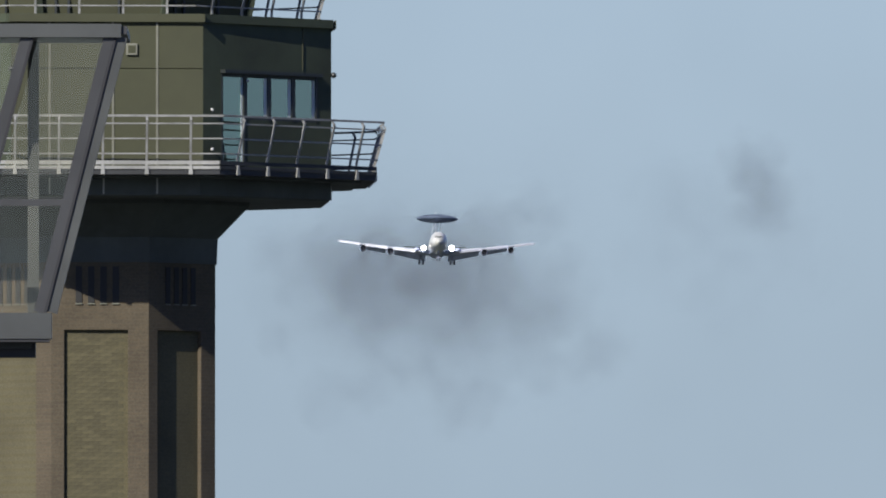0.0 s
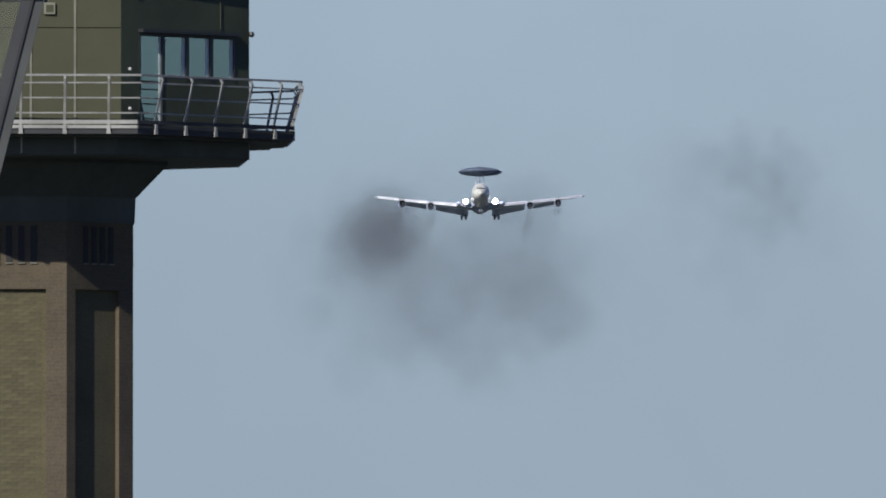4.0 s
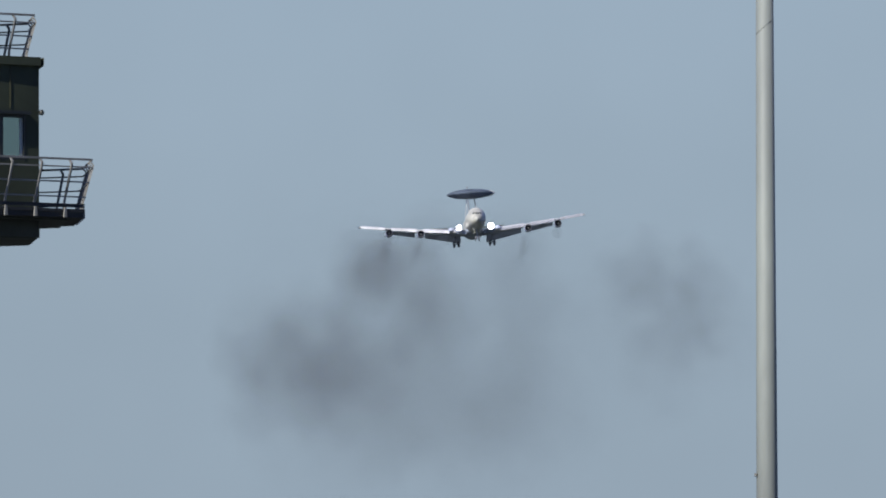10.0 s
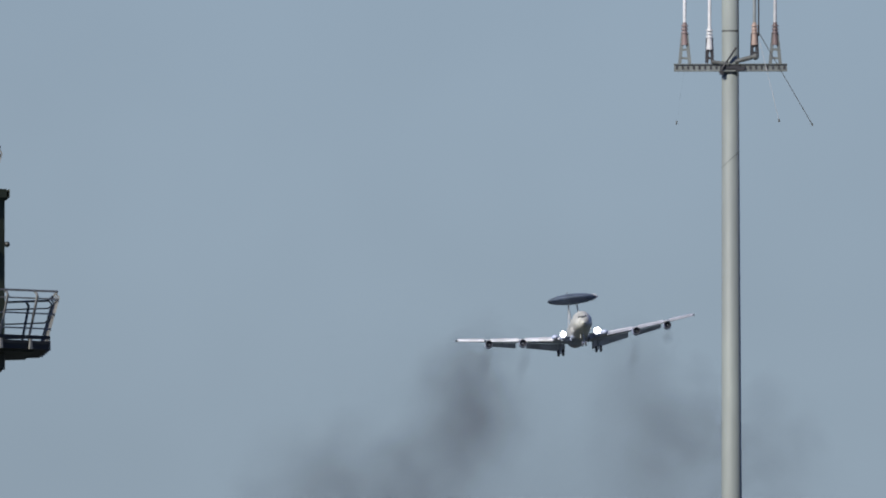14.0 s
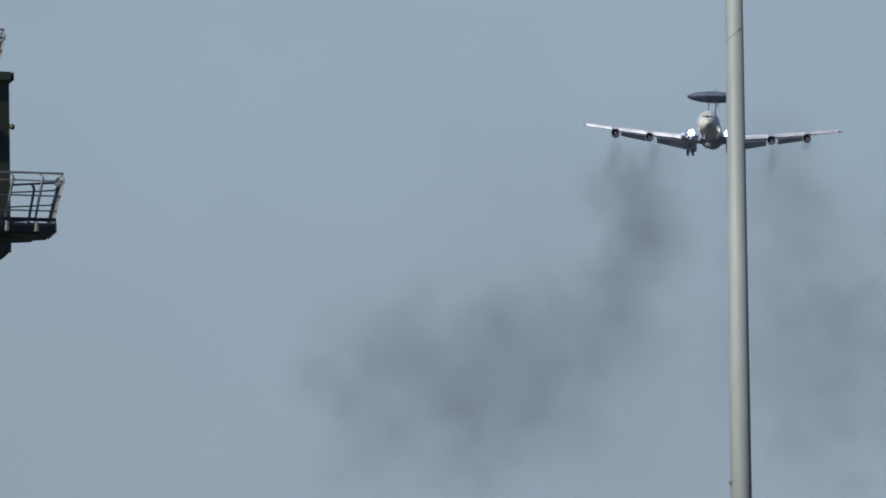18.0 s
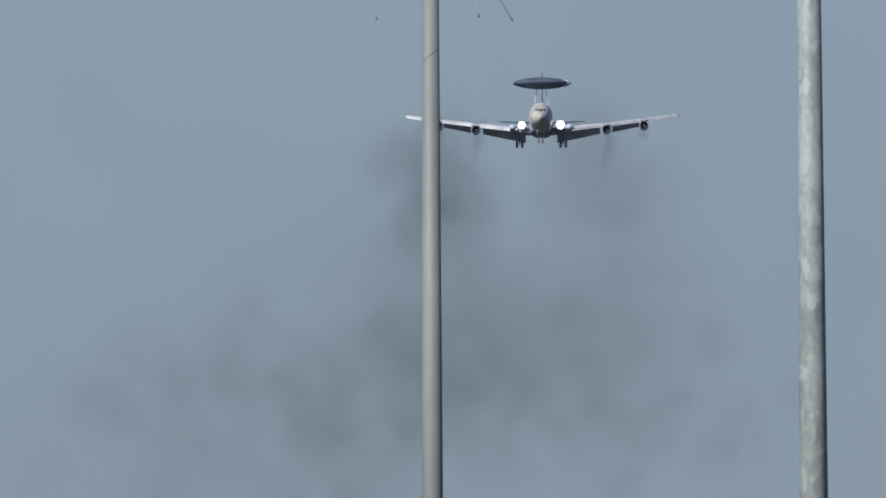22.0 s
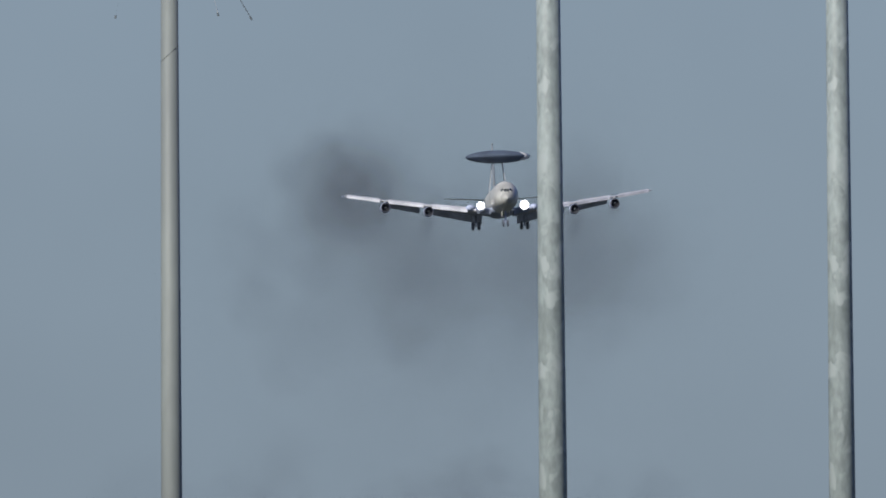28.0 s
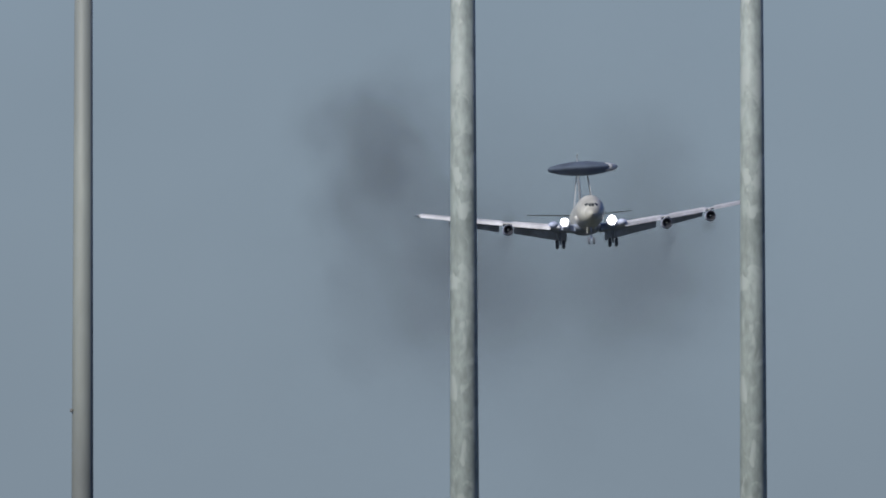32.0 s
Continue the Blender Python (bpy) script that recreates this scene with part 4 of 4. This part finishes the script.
part("fin", loft(B(), [[(0, y, z), (0.15 * c / 5, y + c * 0.35, z), (0, y + c, z), (-0.15 * c / 5, y + c * 0.35, z)] for y, c, z in ((16.0, 7.4, 2.4), (22.4, 3.2, 9.7))]), FIN_GREY, plane, "tall grey tail fin")
part("fin_probe", rod(B(), (0, 22.8, 9.7), (0, 20.5, 9.8), 0.1, 0.05), FIN_GREY, plane)
nose_leg = part("nose_gear", rod(B(), (0, -15.0, AX - 1.8), (0, -15.0, AX - 3.85), 0.12, 0.1, 10), FLAP, plane, "dark nose gear leg")
for s in (-1, 1):
    part("wheel", rod(B(), (s * 0.2, -15, AX - 3.85), (s * 0.44, -15, AX - 3.85), 0.48, 0.48, 18), TYRE, nose_leg, "black nose wheel")
    bm = B()
    box(bm, (s * 0.55, -15.6, AX - 2.5), (0.05, 1.6, 0.8))
    part("gear_door", bm, AIR_GREY, nose_leg)
# the radar dome on its two leaning struts
DY, DZ = 8.5, 7.28
for s in (-1, 1):
    rings = [[(s * x - 0.05, y, z), (s * x + 0.05, y, z), (s * x + 0.05, y + c, z), (s * x - 0.05, y + c, z)] for x, y, c, z in ((1.25, 6.0, 3.4, AX + 1.7), (0.7, 7.6, 2.2, DZ - 0.7))]
    part("dome_strut", loft(B(), rings), FIN_GREY, plane, "leaning pale strut of the radar dome")
prof = [(0.0, 0.92), (1.5, 0.88), (3.0, 0.68), (4.0, 0.4), (4.42, 0.2), (4.56, 0.0), (4.42, -0.2), (4.0, -0.4), (3.0, -0.68), (1.5, -0.88), (0.0, -0.92)]
N = 48
bm = B()
loft(bm, [[(max(r, 0.01) * math.cos(6.28318 * i / N), max(r, 0.01) * math.sin(6.28318 * i / N), h) for i in range(N)] for r, h in prof])
dome = part("radar_dome", bm, DOME, plane, "large dark lens-shaped radar dome", smooth=True)
bm = B()
loft(bm, [[((r + 0.02) * math.cos(a), (r + 0.02) * math.sin(a), h) for r, h in ((4.85, 0.0), (4.4, 0.36), (3.75, 0.58), (3.7, 0.3), (3.7, -0.3), (3.75, -0.58), (4.4, -0.36))] for a in [radians(-16 + 2.4 * i) for i in range(14)]])
part("dome_band", bm, DOME_BAND, dome, "white edge band of the dome", smooth=True)

# ---- the exhaust smoke ----
# each bank of smoke: second, middle beside and over the plane, and half spread across and up, in metres
TIP_BANK = [
    (0, -8, -5, 16, 9), (1, -14, -4, 11, 8), (2, -16.5, -3.5, 8.5, 7.5), (3, -19.5, -5, 6.5, 6), (6, -23, -12, 6, 5.5), (7, -26, -17.5, 8.5, 7),
    (8, -27.5, -21, 9, 8), (9, -29.5, -25, 11, 9), (10, -32.5, -26.5, 12, 9.5), (11, -32.5, -28.5, 13, 10.5), (12, -34.5, -30, 14, 11), (13, -37, -31.5, 15, 11),
    (15.5, -43, -37, 21, 14), (18, -46, -44, 21, 15), (20, -45, -47, 30, 17), (22, -39, -47, 31, 15), (24, -32, -52, 32, 14), (26, -24, -50, 36, 13), (29, -22, -55, 36, 13), (32, -20, -60, 36, 14),
]
STREAK_BANK = [
    (0, 0, -12, 39, 24), (1, -2, -13, 37, 23), (3, -6, -16, 31, 20), (6, -14, -16, 18, 15), (7, -18, -12, 9, 11), (8, -20, -8, 4.5, 8), (9, -20.5, -8, 3.5, 6), (11, -20, -10, 3.5, 6),
    (12, -20.5, -12, 4, 7), (13, -21.5, -14.5, 4.5, 8), (14, -23.5, -17, 5, 9), (15, -21.5, -18.5, 5, 10), (15.5, -21, -20, 5.5, 10), (18, -20, -31, 9, 8),
    (19, -18.5, -32, 9, 9), (20, -22, -37, 18, 10), (21, -25, -41, 18, 9), (22, -22, -40, 20, 9), (24, -21, -33, 27, 14), (26, -15, -19, 27, 16), (28, -15, -10, 22, 12), (29, -13, -5, 17, 10), (30, -14.5, -5, 16, 10), (31, -18, -4, 14, 10), (32, -22, -6, 10, 10),
]
ROOT_BANK = [
    (0, 3, -13, 37, 22), (2, 2, -15, 34, 21), (3, 0, -17, 30, 19), (6, -7, -16, 13, 14), (9, -9.5, -13, 7.5, 13), (11, -12.5, -12, 5.5, 11), (12, -16, -11, 5.5, 10), (13, -18, -11, 5.5, 10), (14, -19, -12, 5.5, 10),
    (15, -18, -12, 5.5, 10), (18, -12.5, -14, 5.5, 10), (19, -14.5, -13, 5.5, 12), (20, -17.5, -11, 5, 11), (21, -16, -13, 6, 12), (22, -17, -10, 7, 9), (23, -17.5, -4.5, 5, 4.5),
    (24, -18.5, -2.5, 4.5, 5), (25, -19.5, -0.5, 4.5, 4.5), (26, -21, -0.5, 5.5, 4.5), (29, -23, 4, 6, 4.5), (30, -25, 5, 6.5, 4.5), (31, -26, 7, 6.3, 5.6), (32, -27.5, 8.5, 6.5, 7.5),
]
LOW_BANK = [
    (0, -16, -9, 12, 9), (1, -15, -12, 13, 9), (3, -17, -15, 12, 9), (6, -20, -28, 13, 7), (7, -24, -34, 13, 8), (8, -23, -37, 14, 8), (9, -18, -38, 15, 7),
    (10, -18, -35, 15, 8), (11, -14, -35, 15, 8), (13, -24, -34, 15, 9), (15, -42, -30, 15, 10), (18, -38, -40, 17, 10), (20, -36, -42, 17, 8), (22, -12, -31, 13, 9),
    (23, -10, -21, 11, 9), (24, -13, -13, 10, 7), (25, -15, -14, 9, 7), (26, -14, -13, 10, 6), (29, -13, -5.5, 14, 6.5), (30, -12, -8, 13, 5.5), (31, -12, -8.5, 13, 6), (32, -14, -8.5, 10, 6.5),
]
FAR_LOW_BANK = [
    (0, 9, -12, 14, 10), (1, 9, -13, 14, 10), (3, 6, -18, 13, 10), (6, 6, -29, 14, 8), (7, 5, -37, 14, 8), (9, 4, -37, 13, 9), (11, 6, -32, 11, 9), (13, 10, -30, 9, 11),
    (15, 16, -24, 11, 13), (18, 21, -33, 10, 15), (19, 22, -36, 11, 14), (20, 18, -38, 13, 14), (21, 14, -39, 14, 13), (22, 10, -28, 15, 13), (23, 6, -17, 13, 11), (24, 4, -14, 12, 9),
    (25, 8, -14, 9, 7), (26, 9, -14, 9, 6.5), (29, 8, -6, 11, 7), (30, 7, -7, 11, 6), (31, 8, -11, 9, 5), (32, 6, -8.5, 8, 5),
]
FAR_BANK = [
    (0, 14, -9, 15, 13), (3, 14, -11, 13, 12), (6, 13, -14, 8, 12), (9, 9, -16, 7.5, 13), (11, 10, -16, 5.5, 12), (13, 11, -17, 6, 12), (15, 14, -16, 7, 11), (18, 14, -14, 7, 11),
    (20, 12, -11, 10, 11), (22, 10, -9, 9, 8), (24, 12, -8, 10, 8), (26, 14, -9, 10, 8), (29, 13, -4, 9, 10), (30, 12, -2, 9, 10), (32, 10, -1, 8, 10),
]
OLD_CORE = [
    (0, 71, 14, 5.8, 10.4), (1, 70, 11, 6.3, 10.4), (2, 67, 9.5, 6.9, 10.4), (3, 63, 6.5, 8.0, 10.4), (6, 54, -2, 9.2, 11.7), (7, 52, -7, 9.2, 11.7), (8, 47, -9, 9.2, 11.7), (9, 43, -14, 10.3, 13.0), (10, 38, -14, 9.2, 11.7),
    (11, 32, -16, 9.2, 11.7), (12, 28, -18, 9.2, 13.0), (13, 28, -23, 12.0, 16.9), (15, 27, -23, 13.4, 16.9), (18, 22, -34, 16.4, 25.4), (20, 19, -42, 22.4, 23.7), (22, 14, -50, 25.4, 22.0), (26, 10, -52, 23.9, 16.9), (32, 8, -58, 26.9, 16.9),
]
OLD_RAGS = [
    (0, 64, 4, 20, 16), (3, 57, 1, 20, 14), (6, 53, -5, 18, 14), (9, 42, -14, 14, 12), (12, 32, -20, 12, 11), (15, 28, -26, 12, 12), (18, 18, -40, 14, 12), (22, 10, -42, 16, 10), (32, 5, -58, 22, 10),
]
VEIL = [
    (0, 0, -11, 22, 13), (3, 0, -16, 21, 13), (6, -5, -23, 19, 13), (9, -8, -27, 21, 14), (13, -14, -31, 24, 16), (18, -16, -40, 30, 16), (22, -10, -36, 28, 16), (24, -6, -24, 22, 16),
    (26, -6, -18, 19, 14), (29, -8, -14, 19, 13), (32, -8, -10, 19, 15),
]
# short streaks right behind the engines, one place each
WISPS = [
    (0, ((-16.4, -1), (-10.4, -3), (10.4, -3), (16.4, -1.2))), (6, ((-17.2, -3), (-10.2, -3.6), (9.8, -3.6), (16.2, -1.6))), (10, ((-17.4, -3.6), (-11, -4.2), (9.6, -4), (16.2, -1.8))),
    (15.5, ((-17, -3.8), (-9.8, -4.5), (10.4, -4.5), (16.4, -2))), (19, ((-16.8, -3.2), (-10, -3.4), (10.6, -3.4), (16.4, -1.6))), (24, ((-17, -1), (-10.4, -2.4), (10.6, -2.8), (16.4, -1))),
    (32, ((-17.5, 0.8), (-10.6, -1.8), (10.8, -2.4), (16.3, -1)))
]


def puff_mesh(w, h, seed):
    """A lumpy closed body of smoke, w and h its half sizes across."""
    r = random.Random(seed)
    bm = B()
    bmesh.ops.create_icosphere(bm, subdivisions=3, radius=1)
    o = Vector((r.uniform(0, 50), r.uniform(0, 50), r.uniform(0, 50)))
    for v in bm.verts:
        v.co *= 1 + 0.16 * noise.noise(v.co * 1.7 + o)
        v.co = Vector((v.co.x * w * 1.5, v.co.y * min(w, h) * 0.7, v.co.z * h * 1.5))
    return bm


def bank(name, label, count, w, tone, back, rows, seed):
    """A bank of count thin puffs, each about w metres in half width, strewn about a middle that drifts and spreads; back: metres behind the plane."""
    t = thing(name, pose(0, 4600, 155), label, "smoke")
    r = random.Random(seed)
    made = []
    for i in range(count):
        size = w * r.uniform(0.75, 1.3)
        p = part("smoke_puff", puff_mesh(size, size * r.uniform(0.75, 1.3), seed * 40 + i), SOOT[tone], t, smooth=True)
        # even strewing over a disc, denser towards its middle
        a, d = i * 2.39996 + r.uniform(-0.5, 0.5), 1.15 * ((i + 0.5) / count) ** 0.62
        made.append((p, back + 9 * i, d * math.cos(a), d * math.sin(a), r.uniform(-60, 60)))
    return t, made, rows


def wisps(name, label, sizes, back, rows):
    t = thing(name, pose(0, 4600, 155), label, "smoke")
    made = []
    for i, (w, h, tone) in enumerate(sizes):
        p = part("smoke_streak", puff_mesh(w, h, 900 + i), SOOT[tone], t, smooth=True)
        made.append((p, back + 4 * i, 0, 0, (10, 14, 8, 4)[i]))
    return t, made, rows


BANKS = [
    bank("smoke_bank", "dark brown-grey exhaust smoke rolled up beside the wingtip", 20, 7.6, "dense", 60, TIP_BANK, 3),
    bank("smoke_bank", "dark streak of exhaust smoke sinking from the outer engine", 16, 5.6, "streak", 34, STREAK_BANK, 5),
    bank("smoke_bank", "curling exhaust smoke behind the inner engine", 18, 6.6, "curl", 50, ROOT_BANK, 7),
    bank("smoke_bank", "thin grey ring of old smoke under the wing", 16, 11, "thin", 210, LOW_BANK, 11),
    bank("smoke_bank", "thin grey ring of old smoke under the far wing", 16, 11, "thin", 220, FAR_LOW_BANK, 13),
    bank("smoke_bank", "thin grey smoke sinking from the far engines", 12, 7.6, "middle", 44, FAR_BANK, 17),
    bank("smoke_cloud", "old ragged smoke cloud drifting beside the flight path", 18, 5.0, "old", 245, OLD_CORE, 19),
    bank("smoke_cloud", "faint scattered rags of old smoke", 16, 9, "thin", 250, OLD_RAGS, 23),
    bank("smoke_haze", "wide thin veil of old exhaust haze", 10, 22, "veil", 240, VEIL, 29),
]
STREAKS = wisps("engine_wisps", "short dark streaks of smoke close behind the engines", ((1.4, 3.2, "wisp"), (1.2, 3.6, "wisp"), (1.2, 3.8, "wisp"), (1.0, 1.4, "wisp")), 29, WISPS)

# ---- what moves ----
# second, place, and degrees of bank, heading and nose up
FLIGHT = [
    (0.0, -1.00, 4625.2, 155.19, -0.80, 1.10, 2.10),
    (0.5, 2.11, 4595.7, 154.14, -0.67, 0.84, 2.11),
    (1.0, 5.31, 4566.1, 153.28, -1.00, 0.56, 2.22),
    (1.5, 8.53, 4536.6, 152.37, -1.19, 0.45, 2.41),
    (2.0, 11.79, 4507.0, 151.26, -1.09, 0.41, 2.55),
    (2.5, 15.40, 4477.5, 150.73, -0.76, 0.35, 2.90),
    (3.0, 19.03, 4448.0, 150.05, -0.06, 0.20, 3.04),
    (3.5, 22.47, 4418.4, 149.25, 0.29, 0.14, 3.34),
    (5.5, 34.68, 4300.2, 147.21, 0.27, -0.23, 2.59),
    (6.0, 38.30, 4270.7, 147.17, -0.01, -0.20, 2.81),
    (6.5, 41.16, 4241.1, 146.90, 0.49, -0.00, 2.82),
    (7.0, 44.61, 4211.6, 146.82, 0.80, 0.09, 2.83),
    (7.5, 47.59, 4182.0, 146.78, 0.87, 0.19, 2.75),
    (8.0, 51.10, 4152.5, 146.93, 2.15, 0.19, 2.56),
    (8.5, 53.86, 4123.0, 147.07, 2.61, 0.48, 2.56),
    (9.0, 57.27, 4093.4, 147.38, 2.57, 0.62, 2.50),
    (9.5, 59.99, 4063.9, 147.25, 2.59, 0.85, 2.55),
    (10.0, 63.01, 4034.3, 146.75, 3.25, 1.13, 2.58),
    (10.5, 65.99, 4004.8, 146.13, 3.60, 1.09, 2.54),
    (11.0, 68.84, 3975.2, 145.86, 3.71, 1.31, 2.74),
    (11.5, 71.84, 3945.7, 145.31, 4.69, 1.27, 2.90),
    (12.0, 74.62, 3916.1, 144.77, 5.27, 1.13, 2.99),
    (12.5, 77.17, 3886.6, 144.44, 5.58, 1.02, 2.85),
    (13.0, 79.94, 3857.1, 144.55, 5.69, 1.10, 3.13),
    (13.5, 82.27, 3827.5, 144.10, 5.98, 1.55, 3.21),
    (14.0, 84.80, 3798.0, 143.09, 6.29, 1.71, 3.51),
    (14.5, 87.19, 3768.4, 142.67, 5.98, 1.46, 3.79),
    (15.0, 89.39, 3738.9, 143.15, 6.34, 0.99, 4.14),
    (15.5, 91.65, 3709.3, 143.83, 5.37, 0.71, 4.24),
    (17.5, 99.37, 3591.1, 146.68, -1.60, -3.17, 3.12),
    (18.0, 101.38, 3561.6, 146.97, -2.29, -3.36, 3.14),
    (18.5, 103.05, 3532.1, 148.12, -2.13, -3.23, 2.59),
    (19.0, 104.91, 3502.5, 148.22, -1.70, -3.07, 2.13),
    (19.5, 107.03, 3473.0, 147.81, -0.85, -2.90, 1.84),
    (20.0, 109.01, 3443.4, 147.03, -0.05, -2.92, 1.56),
    (20.5, 111.06, 3413.9, 146.05, 0.31, -2.76, 1.20),
    (21.0, 112.59, 3384.3, 144.88, 0.08, -2.61, 1.07),
    (21.5, 114.67, 3354.8, 143.66, 0.15, -2.51, 1.00),
    (22.0, 116.39, 3325.2, 142.20, 0.14, -2.35, 1.09),
    (22.5, 118.40, 3295.7, 140.59, 0.02, -2.38, 1.24),
    (23.0, 120.00, 3266.2, 138.81, 0.16, -2.15, 1.43),
    (23.5, 121.90, 3236.6, 137.00, 0.48, -1.63, 1.51),
    (24.0, 123.67, 3207.1, 135.18, 1.46, -1.46, 1.47),
    (24.5, 125.54, 3177.5, 132.80, 2.64, -1.24, 1.19),
    (25.0, 127.17, 3148.0, 130.76, 3.69, -0.98, 1.06),
    (25.5, 128.83, 3118.4, 128.48, 3.44, -0.63, 1.00),
    (26.0, 129.98, 3088.9, 126.39, 2.91, -0.40, 0.87),
    (26.5, 131.46, 3059.3, 124.01, 1.61, -0.25, 0.79),
    (28.5, 136.84, 2941.2, 112.52, 1.03, -0.09, 0.25),
    (29.0, 138.19, 2911.6, 109.45, 1.05, -0.39, 0.18),
    (29.5, 139.46, 2882.1, 106.40, 1.24, -0.60, 0.15),
    (30.0, 141.15, 2852.5, 103.07, 0.60, -0.60, 0.07),
    (30.5, 142.48, 2823.0, 100.32, 0.90, -0.83, 0.34),
    (31.0, 144.29, 2793.4, 96.96, 2.30, -0.96, 0.62),
    (31.5, 145.83, 2763.9, 94.56, 2.98, -0.87, 0.79),
    (32.0, 147.60, 2734.3, 92.77, 2.87, -1.10, 0.65),
]


def along(rows, t):
    """Straight between the rows."""
    for a, b in zip(rows, rows[1:]):
        if a[0] <= t <= b[0]:
            f = (t - a[0]) / (b[0] - a[0])
            return [p + (q - p) * f for p, q in zip(a[1:], b[1:])]
    return list(rows[-1][1:])


def behind(spot, dx, dz, back, tilt):
    """The pose, beside the plane's own place, of smoke that shows dx and dz metres from it and lies farther back on the same sight line."""
    x, y, z = spot[:3]
    k = (y + back) / y
    return pose((x + dx) * k - x, back, 1.7 + (z + dz - 1.7) * k - z, 0, tilt, 0)


def motions():
    walk(plane, [(t, pose(x, y, z, -nose, -bank_angle, yaw)) for t, x, y, z, bank_angle, yaw, nose in FLIGHT])
    # the dome turns a degree and a half a second
    walk(dome, [(t, pose(0, DY, DZ, 0, 0, 27 - 1.5 * t)) for t in (0, 16, 32)])
    for whole, made, rows in BANKS:
        walk(whole, [(t, pose(*row[:3])) for t, *row in FLIGHT])
        for p, back, ox, oz, tilt in made:
            walk(p, [(t, behind(along(FLIGHT, t), cx + ox * sx, cz + oz * sz, back, tilt)) for t, cx, cz, sx, sz in rows])
    whole, made, rows = STREAKS
    walk(whole, [(t, pose(*row[:3])) for t, *row in FLIGHT])
    for i, (p, back, ox, oz, tilt) in enumerate(made):
        rows_here = []
        for t, points in rows:
            now = along(FLIGHT, t)
            dx, dz = points[i]
            rows_here.append((t, behind(now, dx, dz + dx * math.tan(radians(now[3])), back, tilt)))
        walk(p, rows_here)


motions()
